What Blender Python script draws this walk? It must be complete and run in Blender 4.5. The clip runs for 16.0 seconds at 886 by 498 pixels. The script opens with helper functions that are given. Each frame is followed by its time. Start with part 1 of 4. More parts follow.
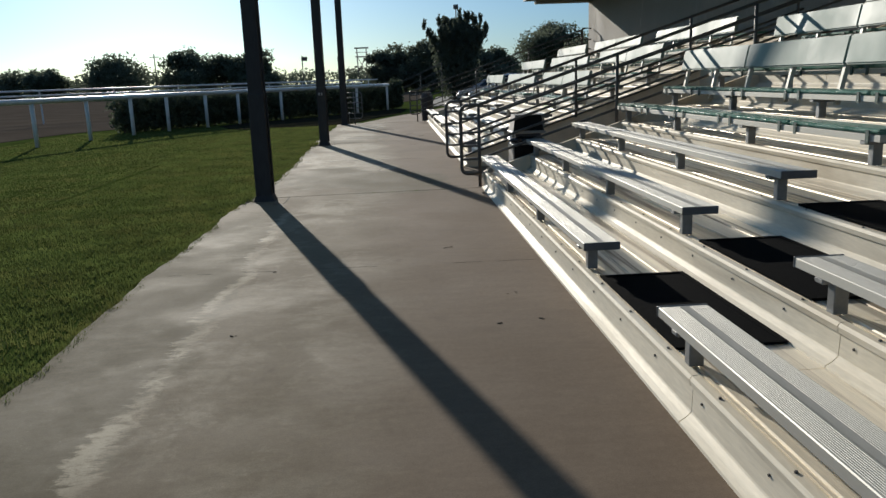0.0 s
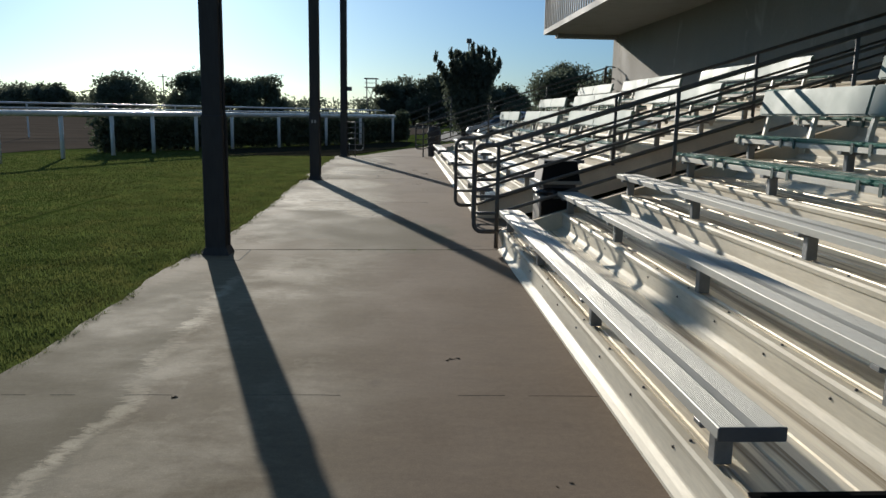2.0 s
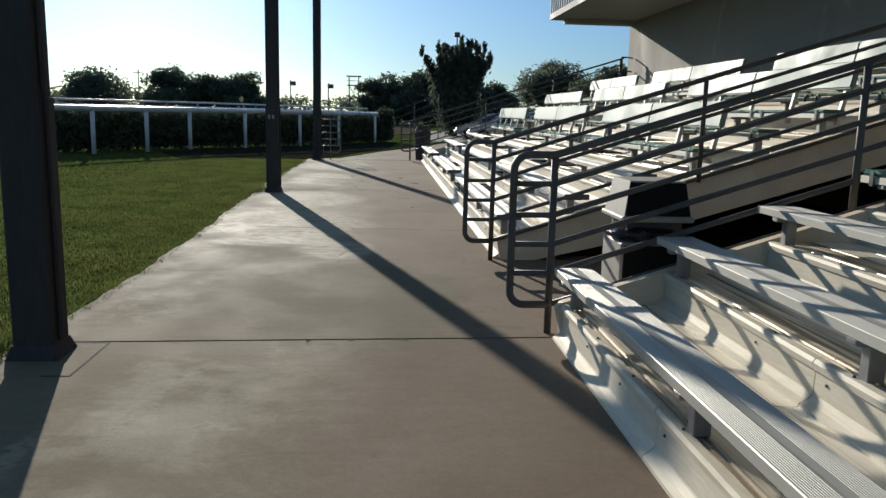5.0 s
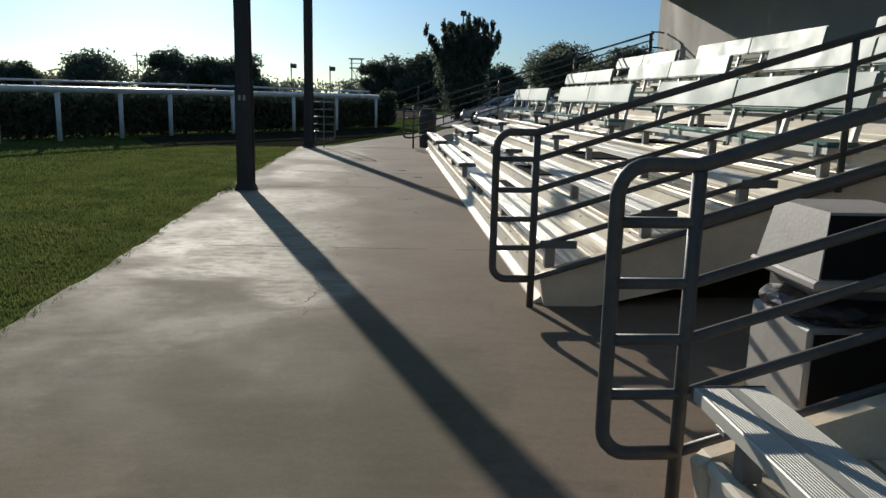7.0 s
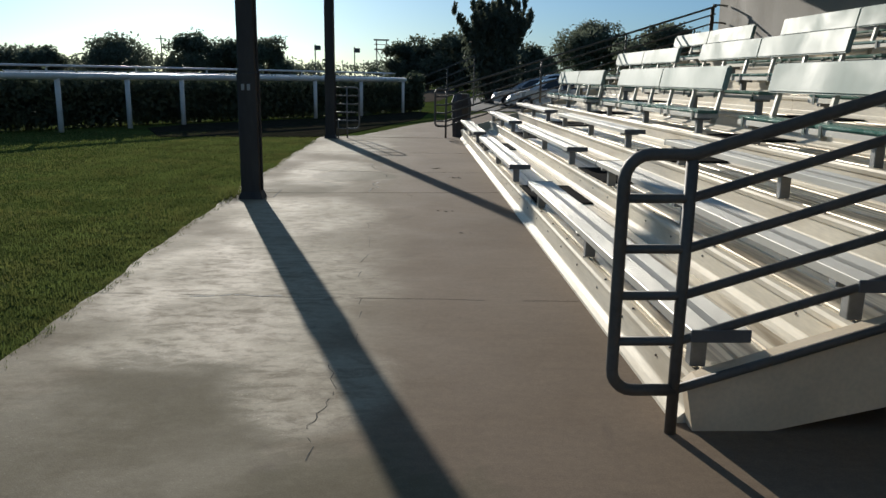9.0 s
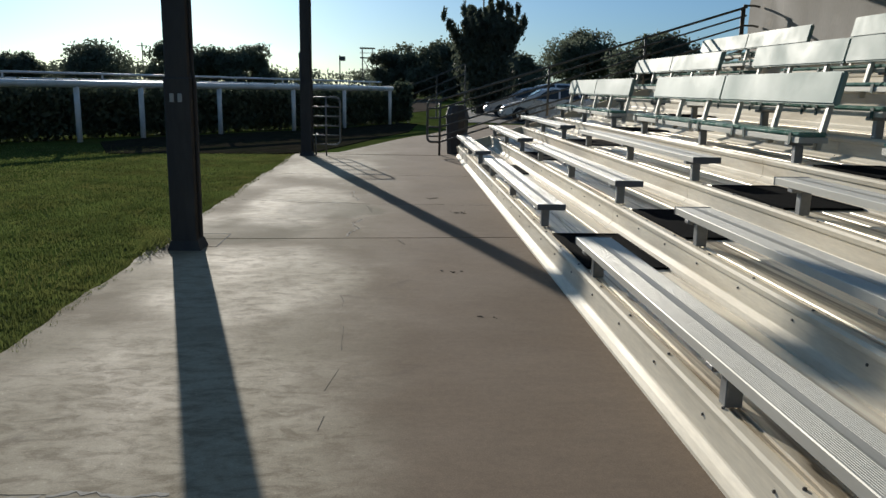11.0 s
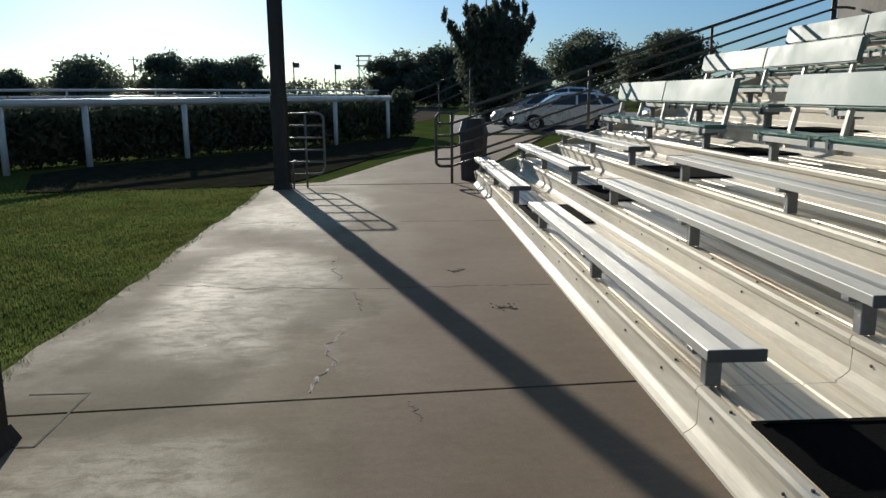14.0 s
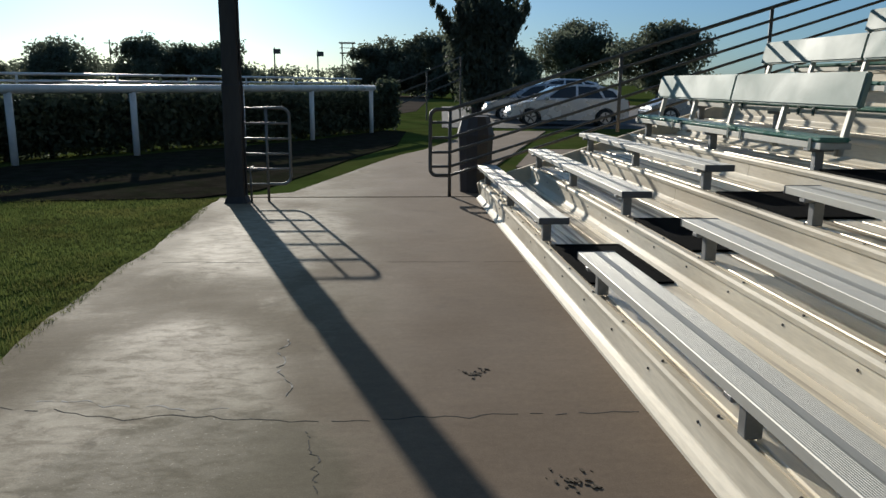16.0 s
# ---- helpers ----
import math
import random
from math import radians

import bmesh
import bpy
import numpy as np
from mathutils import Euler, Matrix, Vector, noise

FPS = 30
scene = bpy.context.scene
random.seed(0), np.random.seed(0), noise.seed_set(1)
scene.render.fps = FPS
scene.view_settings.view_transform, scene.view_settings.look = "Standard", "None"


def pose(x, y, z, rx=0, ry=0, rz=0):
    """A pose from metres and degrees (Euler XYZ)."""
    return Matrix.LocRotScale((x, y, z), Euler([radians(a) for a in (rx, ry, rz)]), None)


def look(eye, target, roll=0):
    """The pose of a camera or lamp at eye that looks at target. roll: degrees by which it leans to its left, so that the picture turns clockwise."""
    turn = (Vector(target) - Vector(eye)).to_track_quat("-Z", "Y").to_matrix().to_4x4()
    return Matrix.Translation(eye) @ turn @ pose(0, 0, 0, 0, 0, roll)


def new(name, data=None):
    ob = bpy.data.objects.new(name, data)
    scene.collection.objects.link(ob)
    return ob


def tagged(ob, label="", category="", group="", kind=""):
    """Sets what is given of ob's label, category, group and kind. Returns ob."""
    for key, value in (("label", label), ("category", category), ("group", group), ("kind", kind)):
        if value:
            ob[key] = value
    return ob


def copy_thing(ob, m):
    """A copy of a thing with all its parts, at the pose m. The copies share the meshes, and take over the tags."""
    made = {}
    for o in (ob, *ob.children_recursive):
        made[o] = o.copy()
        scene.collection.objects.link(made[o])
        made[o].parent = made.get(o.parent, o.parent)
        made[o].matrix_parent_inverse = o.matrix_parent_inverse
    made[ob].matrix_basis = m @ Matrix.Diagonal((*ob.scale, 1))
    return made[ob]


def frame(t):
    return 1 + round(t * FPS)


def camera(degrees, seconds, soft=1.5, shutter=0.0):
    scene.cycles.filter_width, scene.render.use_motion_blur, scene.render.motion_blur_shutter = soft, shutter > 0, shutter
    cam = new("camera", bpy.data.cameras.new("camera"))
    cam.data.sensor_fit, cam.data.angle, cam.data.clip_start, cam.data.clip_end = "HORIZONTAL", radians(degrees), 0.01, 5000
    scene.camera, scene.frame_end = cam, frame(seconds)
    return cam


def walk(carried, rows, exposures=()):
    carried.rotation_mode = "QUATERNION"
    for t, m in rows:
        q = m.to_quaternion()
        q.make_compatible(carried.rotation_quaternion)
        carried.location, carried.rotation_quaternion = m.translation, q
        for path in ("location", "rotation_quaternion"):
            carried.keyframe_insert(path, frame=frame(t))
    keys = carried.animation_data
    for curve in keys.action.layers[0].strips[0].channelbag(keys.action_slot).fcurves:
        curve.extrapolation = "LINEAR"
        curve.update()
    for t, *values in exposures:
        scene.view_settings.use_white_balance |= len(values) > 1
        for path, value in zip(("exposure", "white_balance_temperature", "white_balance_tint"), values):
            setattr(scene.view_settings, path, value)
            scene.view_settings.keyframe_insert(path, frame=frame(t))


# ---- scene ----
cam = camera(59.8, 16.0)
PATH = [
    (0, (0.167, 0.186, 1.552), (0.276, 2.136, 1.12), -2.1),
    (0.5, (0.231, 0.831, 1.545), (0.377, 2.791, 1.178), -2.2),
    (1, (0.292, 1.475, 1.533), (0.363, 3.437, 1.149), -1.2),
    (1.5, (0.272, 2.062, 1.512), (0.362, 4.023, 1.13), -0.9),
    (2, (0.278, 2.657, 1.503), (0.388, 4.623, 1.157), 1.0),
    (2.5, (0.282, 3.336, 1.482), (0.463, 5.286, 1.078), 0.6),
    (3, (0.301, 3.874, 1.453), (0.498, 5.829, 1.082), 2.0),
    (3.5, (0.3, 4.509, 1.425), (0.447, 6.469, 1.051), 1.1),
    (4, (0.265, 5.145, 1.429), (0.46, 7.095, 1.031), -0.6),
    (4.2, (0.225, 5.391, 1.427), (0.378, 7.358, 1.094), 2.1),
    (6.3, (0.42, 8.052, 1.377), (0.567, 10.011, 1.003), -0.3),
    (6.5, (0.422, 8.265, 1.394), (0.511, 10.228, 1.022), 1.3),
    (7, (0.38, 8.912, 1.356), (0.524, 10.869, 0.97), 1.4),
    (7.5, (0.323, 9.384, 1.388), (0.434, 11.344, 1.006), -0.5),
    (8, (0.302, 9.844, 1.411), (0.33, 11.794, 0.968), 0.1),
    (8.5, (0.274, 10.43, 1.385), (0.441, 12.377, 0.96), -0.2),
    (9, (0.259, 10.913, 1.423), (0.338, 12.864, 0.989), 0.9),
    (9.5, (0.213, 11.454, 1.429), (0.334, 13.403, 0.998), -1.1),
    (10, (0.22, 12.036, 1.43), (0.338, 13.992, 1.033), -0.3),
    (10.2, (0.176, 12.348, 1.411), (0.262, 14.305, 1.009), 1.0),
    (12.3, (0.235, 14.752, 1.463), (0.384, 16.702, 1.042), 0.7),
    (12.5, (0.228, 15.032, 1.475), (0.336, 16.968, 0.984), 0.1),
    (13, (0.18, 15.683, 1.464), (0.333, 17.633, 1.047), -0.3),
    (13.5, (0.19, 16.329, 1.466), (0.272, 18.286, 1.061), -0.9),
    (14, (0.165, 16.955, 1.462), (0.275, 18.912, 1.066), -0.4),
    (14.5, (0.129, 17.493, 1.451), (0.296, 19.445, 1.052), -0.4),
    (15, (0.132, 18.142, 1.457), (0.218, 20.091, 1.016), -0.6),
    (15.5, (0.137, 18.806, 1.476), (0.336, 20.755, 1.074), -1.0),
    (16, (0.145, 19.447, 1.493), (0.3, 21.396, 1.071), 0.5),
]
EXPOSURES = [(0, -0.03), (2.6, 0.0), (3, -0.12), (3.4, 0.08), (4, 0.22), (6.5, 0.06), (9.5, 0.02), (12.3, 0.0), (13, -0.05), (14, 0.15), (14.5, 0.22), (15.2, 0.1), (16, 0.04)]
walk(cam, [(t, look(eye, target, roll)) for t, eye, target, roll in PATH], EXPOSURES)

# ---- light ----
SUN_DIR = Vector((-0.271, 0.926, 0.27)).normalized()
world = bpy.data.worlds.new("world")
scene.world = world
world.use_nodes = True
wn, wl = world.node_tree.nodes, world.node_tree.links
sky = wn.new("ShaderNodeTexSky")
sky.sky_type = "NISHITA"
sky.sun_disc = False
sky.sun_elevation = radians(15.6)
sky.sun_rotation = radians(-16.4)
sky.air_density, sky.dust_density, sky.ozone_density = 1.0, 0.6, 3.0
tint = wn.new("ShaderNodeMix")
tint.data_type, tint.blend_type = "RGBA", "MULTIPLY"
tint.inputs["Factor"].default_value = 1.0
tint.inputs[7].default_value = (0.61, 0.92, 1.38, 1)
wl.new(sky.outputs["Color"], tint.inputs[6])
veil = wn.new("ShaderNodeMix")
veil.data_type, veil.blend_type = "RGBA", "ADD"
veil.inputs["Factor"].default_value = 1.0
veil.inputs[7].default_value = (1.0, 1.6, 1.7, 1)
wl.new(tint.outputs[2], veil.inputs[6])
wl.new(veil.outputs[2], wn["Background"].inputs["Color"])
wn["Background"].inputs["Strength"].default_value = 0.053
sun_data = bpy.data.lights.new("sun", "SUN")
sun_data.energy, sun_data.angle, sun_data.color = 5.0, radians(0.53), (1.0, 0.94, 0.835)
sun = new("sun", sun_data)
sun.matrix_world = look(SUN_DIR * 60, (0, 0, 0))


# ---- materials ----
def material(name, color, rough=0.6, metal=0.0, spread=0.15, scale=6.0, fine=60.0, bump=0.1, stain=None, stain_amt=0.0,
             stain_scale=1.2, stretch=(1, 1, 1), rough_spread=0.1, per_object=0.0, spec=0.5, through_light=0.0, stain_edge=(0.45, 0.75)):
    """A surface with grain at two scales, a stain colour and a fine relief."""
    m = bpy.data.materials.new(name)
    m.use_nodes = True
    nt = m.node_tree
    b = nt.nodes["Principled BSDF"]
    b.inputs["Roughness"].default_value, b.inputs["Metallic"].default_value = rough, metal
    b.inputs["Specular IOR Level"].default_value = spec
    mp = nt.nodes.new("ShaderNodeMapping")
    mp.inputs["Scale"].default_value = stretch
    geo = nt.nodes.new("ShaderNodeNewGeometry")
    nt.links.new(geo.outputs["Position"], mp.inputs["Vector"])

    def noise_node(sc, detail, dist=0.0):
        n = nt.nodes.new("ShaderNodeTexNoise")
        n.inputs["Scale"].default_value, n.inputs["Detail"].default_value = sc, detail
        n.inputs["Distortion"].default_value = dist
        nt.links.new(mp.outputs["Vector"], n.inputs["Vector"])
        return n.outputs["Fac"]

    def ramp(fac, p0, p1, v0, v1):
        r = nt.nodes.new("ShaderNodeMapRange")
        r.inputs["From Min"].default_value, r.inputs["From Max"].default_value = p0, p1
        r.inputs["To Min"].default_value, r.inputs["To Max"].default_value = v0, v1
        nt.links.new(fac, r.inputs["Value"])
        return r.outputs["Result"]

    def mul(a, c):
        n = nt.nodes.new("ShaderNodeMath")
        n.operation = "MULTIPLY"
        nt.links.new(a, n.inputs[0])
        nt.links.new(c, n.inputs[1])
        return n.outputs[0]

    big, small = noise_node(scale, 5, 0.4), noise_node(fine, 3)
    v = mul(ramp(big, 0.25, 0.75, 1 - spread, 1 + spread), ramp(small, 0.2, 0.8, 1 - spread * 0.6, 1 + spread * 0.6))
    if per_object:
        oi = nt.nodes.new("ShaderNodeObjectInfo")
        v = mul(v, ramp(oi.outputs["Random"], 0, 1, 1 - per_object, 1 + per_object))
    hsv = nt.nodes.new("ShaderNodeHueSaturation")
    hsv.inputs["Color"].default_value = (*color, 1)
    nt.links.new(v, hsv.inputs["Value"])
    out = hsv.outputs["Color"]
    if stain:
        sn = noise_node(stain_scale, 6, 1.2)
        mix = nt.nodes.new("ShaderNodeMix")
        mix.data_type = "RGBA"
        nt.links.new(ramp(sn, stain_edge[0], stain_edge[1], 0, stain_amt), mix.inputs["Factor"])
        nt.links.new(out, mix.inputs[6])
        mix.inputs[7].default_value = (*stain, 1)
        out = mix.outputs[2]
    nt.links.new(out, b.inputs["Base Color"])
    nt.links.new(ramp(big, 0.3, 0.7, max(0.03, rough - rough_spread), min(1, rough + rough_spread)), b.inputs["Roughness"])
    if bump:
        bn = nt.nodes.new("ShaderNodeBump")
        bn.inputs["Strength"].default_value, bn.inputs["Distance"].default_value = bump, 0.01
        nt.links.new(small, bn.inputs["Height"])
        nt.links.new(bn.outputs["Normal"], b.inputs["Normal"])
    if through_light:
        tr = nt.nodes.new("ShaderNodeBsdfTranslucent")
        nt.links.new(out, tr.inputs["Color"])
        ms = nt.nodes.new("ShaderNodeMixShader")
        ms.inputs["Fac"].default_value = through_light
        nt.links.new(b.outputs["BSDF"], ms.inputs[1])
        nt.links.new(tr.outputs["BSDF"], ms.inputs[2])
        nt.links.new(ms.outputs["Shader"], nt.nodes["Material Output"].inputs["Surface"])
    return m


def concrete_material():
    """Brown-grey trowelled concrete: pale blotches of wear and painted glare on the lawn side, darker traffic film,
    fine grit.
    """
    m = bpy.data.materials.new("concrete")
    m.use_nodes = True
    nt = m.node_tree
    b = nt.nodes["Principled BSDF"]
    b.inputs["Specular IOR Level"].default_value = 0.14
    geo = nt.nodes.new("ShaderNodeNewGeometry")
    sep = nt.nodes.new("ShaderNodeSeparateXYZ")
    nt.links.new(geo.outputs["Position"], sep.inputs[0])

    def tex(scale, detail, dist, rough=0.55, stretch=(1, 1, 1)):
        mp = nt.nodes.new("ShaderNodeMapping")
        mp.inputs["Scale"].default_value = stretch
        n = nt.nodes.new("ShaderNodeTexNoise")
        n.inputs["Scale"].default_value, n.inputs["Detail"].default_value = scale, detail
        n.inputs["Distortion"].default_value, n.inputs["Roughness"].default_value = dist, rough
        nt.links.new(geo.outputs["Position"], mp.inputs["Vector"])
        nt.links.new(mp.outputs["Vector"], n.inputs["Vector"])
        return n.outputs["Fac"]

    def rng_map(v, a, c, lo, hi):
        n = nt.nodes.new("ShaderNodeMapRange")
        n.interpolation_type = "SMOOTHSTEP"
        for key, val in (("From Min", a), ("From Max", c), ("To Min", lo), ("To Max", hi)):
            n.inputs[key].default_value = val
        nt.links.new(v, n.inputs["Value"])
        return n.outputs["Result"]

    def op(kind, a, c):
        n = nt.nodes.new("ShaderNodeMath")
        n.operation = kind
        for i, v in enumerate((a, c)):
            if isinstance(v, float):
                n.inputs[i].default_value = v
            else:
                nt.links.new(v, n.inputs[i])
        return n.outputs[0]

    def mix(f, a, c):
        n = nt.nodes.new("ShaderNodeMix")
        n.data_type = "RGBA"
        nt.links.new(f, n.inputs["Factor"])
        for i, v in ((6, a), (7, c)):
            if isinstance(v, tuple):
                n.inputs[i].default_value = v
            else:
                nt.links.new(v, n.inputs[i])
        return n.outputs[2]

    side = rng_map(sep.outputs["X"], -0.6, 0.5, 1.0, 0.0)
    mottle = tex(6.0, 10, 0.5, 0.72, (1.0, 1.8, 1))
    ripple = tex(5.0, 9, 0.6, 0.7, (0.7, 3.2, 1))
    fray = op("MULTIPLY", op("SUBTRACT", mottle, 0.5), 0.22)
    worn = op("MULTIPLY", rng_map(op("ADD", tex(0.7, 11, 0.4, 0.68), fray), 0.47, 0.6, 0.0, 1.0), side)
    streak = op("MULTIPLY", rng_map(op("ADD", tex(1.2, 10, 0.5, 0.68, (1.5, 0.8, 1)), fray), 0.58, 0.63, 0.0, 1.0), side)
    film = rng_map(tex(0.5, 6, 0.6), 0.35, 0.7, 0.0, 1.0)
    col = mix(film, (0.186, 0.136, 0.093, 1), (0.224, 0.167, 0.117, 1))
    col = mix(op("MULTIPLY", side, 0.55), col, (0.21, 0.178, 0.112, 1))
    col = mix(op("MULTIPLY", worn, 0.45), col, (0.30, 0.26, 0.178, 1))
    col = mix(op("MULTIPLY", streak, 0.2), col, (0.40, 0.35, 0.25, 1))
    warp = op("MULTIPLY", op("SUBTRACT", tex(1.6, 8, 0.4, 0.62), 0.5), 0.9)

    def spread(cx, cy, rx, ry):
        dx = op("DIVIDE", op("SUBTRACT", sep.outputs["X"], cx), rx)
        dy = op("DIVIDE", op("SUBTRACT", sep.outputs["Y"], cy), ry)
        d = op("SQRT", op("ADD", op("MULTIPLY", dx, dx), op("MULTIPLY", dy, dy)), 0.0)
        return op("ADD", op("ADD", d, warp), op("MULTIPLY", fray, 2.0))

    def patch(cx, cy, rx, ry, soft=0.22):
        return rng_map(spread(cx, cy, rx, ry), 1.0 - soft, 1.0 + soft, 1.0, 0.0)

    # pale dried areas with sun glare put into their colour, then the darker olive film beside them
    pale = op("MULTIPLY", worn, 0.5)
    for cx, cy, rx, ry in ((-0.95, 16.2, 1.0, 1.5), (-0.22, 14.3, 0.42, 0.5), (-1.05, 14.8, 0.6, 0.28), (-1.0, 22.7, 0.65, 1.6), (-0.9, 19.0, 0.8, 1.2), (-1.0, 27.0, 0.8, 1.8)):
        p = op("MULTIPLY", patch(cx, cy, rx, ry), rng_map(mottle, 0.36, 0.58, 0.35, 1.0))
        pale = op("MAXIMUM", pale, p)
        col = mix(op("MULTIPLY", p, 0.72), col, (0.41, 0.355, 0.255, 1))
    for cx, cy, rx, ry in ((-0.95, 13.2, 0.75, 1.5), (0.1, 12.3, 0.8, 1.4), (-0.62, 22.2, 0.6, 0.62), (-1.6, 5.5, 0.5, 4.2), (-1.3, 20.9, 0.6, 0.7)):
        col = mix(op("MULTIPLY", patch(cx, cy, rx, ry, 0.13), 0.75), col, (0.15, 0.128, 0.08, 1))
    # broad soft darkening over the near end of the walkway
    col = mix(op("MULTIPLY", patch(-0.5, 3.6, 1.9, 3.6, 0.45), 0.2), col, (0.125, 0.102, 0.074, 1))
    wobble = op("ADD", op("MULTIPLY", op("SUBTRACT", tex(0.7, 5, 0.3), 0.5), 0.5), op("ADD", op("MULTIPLY", op("SUBTRACT", ripple, 0.5), 0.18), op("MULTIPLY", op("SUBTRACT", mottle, 0.5), 0.3)))
    line = op("ABSOLUTE", op("ADD", op("ADD", sep.outputs["X"], 1.18), wobble), 0.0)
    reach = op("MULTIPLY", rng_map(sep.outputs["Y"], 2.0, 3.5, 0.0, 1.0), rng_map(sep.outputs["Y"], 8.5, 10.5, 1.0, 0.0))
    crust = op("MULTIPLY", op("MULTIPLY", rng_map(line, 0.025, 0.085, 1.0, 0.0), reach), rng_map(mottle, 0.36, 0.52, 0.2, 1.0))
    col = mix(op("MULTIPLY", op("MULTIPLY", crust, rng_map(tex(1.9, 4, 0.4), 0.4, 0.58, 0.25, 1.0)), 0.75), col, (0.52, 0.45, 0.33, 1))
    spots = rng_map(tex(2.3, 5, 0.8), 0.62, 0.78, 0.0, 0.5)
    col = mix(spots, col, (0.115, 0.088, 0.066, 1))
    flecks = op("MULTIPLY", rng_map(tex(55, 3, 0.3), 0.62, 0.72, 0.0, 1.0), rng_map(pale, 0.2, 0.8, 0.0, 1.0))
    col = mix(op("MULTIPLY", flecks, 0.4), col, (0.58, 0.51, 0.38, 1))
    grit = tex(140, 4, 0)
    hsv = nt.nodes.new("ShaderNodeHueSaturation")
    nt.links.new(col, hsv.inputs["Color"])
    nt.links.new(op("MULTIPLY", rng_map(grit, 0.25, 0.75, 0.86, 1.08), op("MULTIPLY", rng_map(mottle, 0.3, 0.7, 0.95, 1.05), op("MULTIPLY", rng_map(ripple, 0.3, 0.7, 0.965, 1.035), rng_map(tex(32, 6, 0.2, 0.65), 0.3, 0.7, 0.94, 1.06)))), hsv.inputs["Value"])
    nt.links.new(hsv.outputs["Color"], b.inputs["Base Color"])
    nt.links.new(op("ADD", rng_map(tex(1.3, 5, 0.2), 0.35, 0.65, 0.84, 0.92), op("MULTIPLY", pale, -0.13)), b.inputs["Roughness"])
    bn = nt.nodes.new("ShaderNodeBump")
    bn.inputs["Strength"].default_value, bn.inputs["Distance"].default_value = 0.22, 0.005
    nt.links.new(op("ADD", grit, op("MULTIPLY", tex(45, 4, 0.0), 0.6)), bn.inputs["Height"])
    nt.links.new(bn.outputs["Normal"], b.inputs["Normal"])
    return m


M = {}
M["concrete"] = concrete_material()
M["joint"] = material("joint_dirt", (0.04, 0.037, 0.03), 0.95, 0, 0.3, 5, 60, 0.3)
M["grass"] = material("lawn", (0.06, 0.085, 0.022), 1.0, 0, 0.35, 0.8, 40, 0.6, (0.09, 0.08, 0.03), 0.5, 0.35, rough_spread=0.0, spec=0.0)
M["blade"] = material("grass_blade", (0.108, 0.138, 0.04), 0.7, 0, 0.4, 1.6, 14, 0, (0.21, 0.19, 0.065), 0.6, 1.2, spec=0.15, through_light=0.45)
M["dirt"] = material("track_dirt", (0.1, 0.082, 0.065), 1.0, 0, 0.2, 0.3, 8, 0.3, rough_spread=0.0, spec=0.0)
M["dark_ground"] = material("dark_ground", (0.03, 0.027, 0.02), 1.0, 0, 0.4, 3, 30, 0.6, (0.02, 0.03, 0.012), 0.6, 1.5, rough_spread=0.0, spec=0.0)
M["asphalt"] = material("asphalt", (0.055, 0.055, 0.056), 0.9, 0, 0.2, 0.5, 60, 0.3)
M["wood_post"] = material("post_paint", (0.05, 0.047, 0.046), 0.75, 0, 0.25, 2, 40, 0.3, (0.10, 0.085, 0.07), 0.4, 2.5, (1, 1, 0.15), spec=0.25)
M["alu"] = material("aluminium_bench", (0.5, 0.485, 0.43), 0.55, 0.25, 0.07, 3, 120, 0.03, (0.34, 0.32, 0.28), 0.35, 1.5, (1, 0.25, 1), spec=0.35)
M["alu_cap"] = material("end_cap", (0.12, 0.125, 0.13), 0.5, 0.3, 0.1, 6, 60, 0.05)
M["leg"] = material("galvanised_leg", (0.25, 0.255, 0.255), 0.5, 0.6, 0.15, 8, 60, 0.05)
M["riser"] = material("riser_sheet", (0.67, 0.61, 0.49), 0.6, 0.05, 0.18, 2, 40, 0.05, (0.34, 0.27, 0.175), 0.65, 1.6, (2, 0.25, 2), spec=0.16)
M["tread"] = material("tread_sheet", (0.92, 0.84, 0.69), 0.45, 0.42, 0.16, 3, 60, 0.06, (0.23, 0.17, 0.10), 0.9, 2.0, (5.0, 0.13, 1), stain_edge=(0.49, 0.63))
M["mat"] = material("rubber_mat", (0.006, 0.0065, 0.007), 0.95, 0, 0.2, 8, 70, 0.3, spec=0.02)
M["rail"] = material("rail_paint", (0.095, 0.088, 0.078), 0.55, 0.0, 0.25, 5, 50, 0.12, (0.17, 0.13, 0.09), 0.4, 6, spec=0.35)
M["pad"] = material("green_vinyl", (0.055, 0.17, 0.13), 0.3, 0, 0.15, 4, 30, 0.1, (0.14, 0.27, 0.22), 0.5, 3, per_object=0.12)
M["pad_back"] = material("faded_green_vinyl", (0.195, 0.265, 0.225), 0.55, 0, 0.1, 1.5, 8, 0.12, (0.22, 0.285, 0.245), 0.5, 2, per_object=0.1, spec=0.25)
M["plate"] = material("outlet_plate", (0.34, 0.34, 0.33), 0.5, 0, 0.05, 5, 40, 0)
M["pad_dark"] = material("vinyl_edge", (0.02, 0.06, 0.05), 0.5, 0, 0.2, 5, 30, 0.2)
M["bolt"] = material("bolt_steel", (0.1, 0.095, 0.09), 0.5, 0.6, 0.2, 9, 90, 0)
M["sidewall"] = material("stringer_paint", (0.66, 0.54, 0.38), 0.7, 0, 0.15, 2, 50, 0.15, (0.44, 0.36, 0.25), 0.5, 1.5)
M["wall"] = material("wall_plaster", (0.235, 0.215, 0.185), 0.8, 0, 0.12, 0.9, 25, 0.2, (0.42, 0.38, 0.32), 0.5, 1.6, (1, 1, 0.45), stain_edge=(0.58, 0.72))
M["fascia"] = material("fascia_paint", (0.27, 0.255, 0.235), 0.7, 0, 0.1, 1, 40, 0.1, (0.17, 0.155, 0.14), 0.4, 1.2)
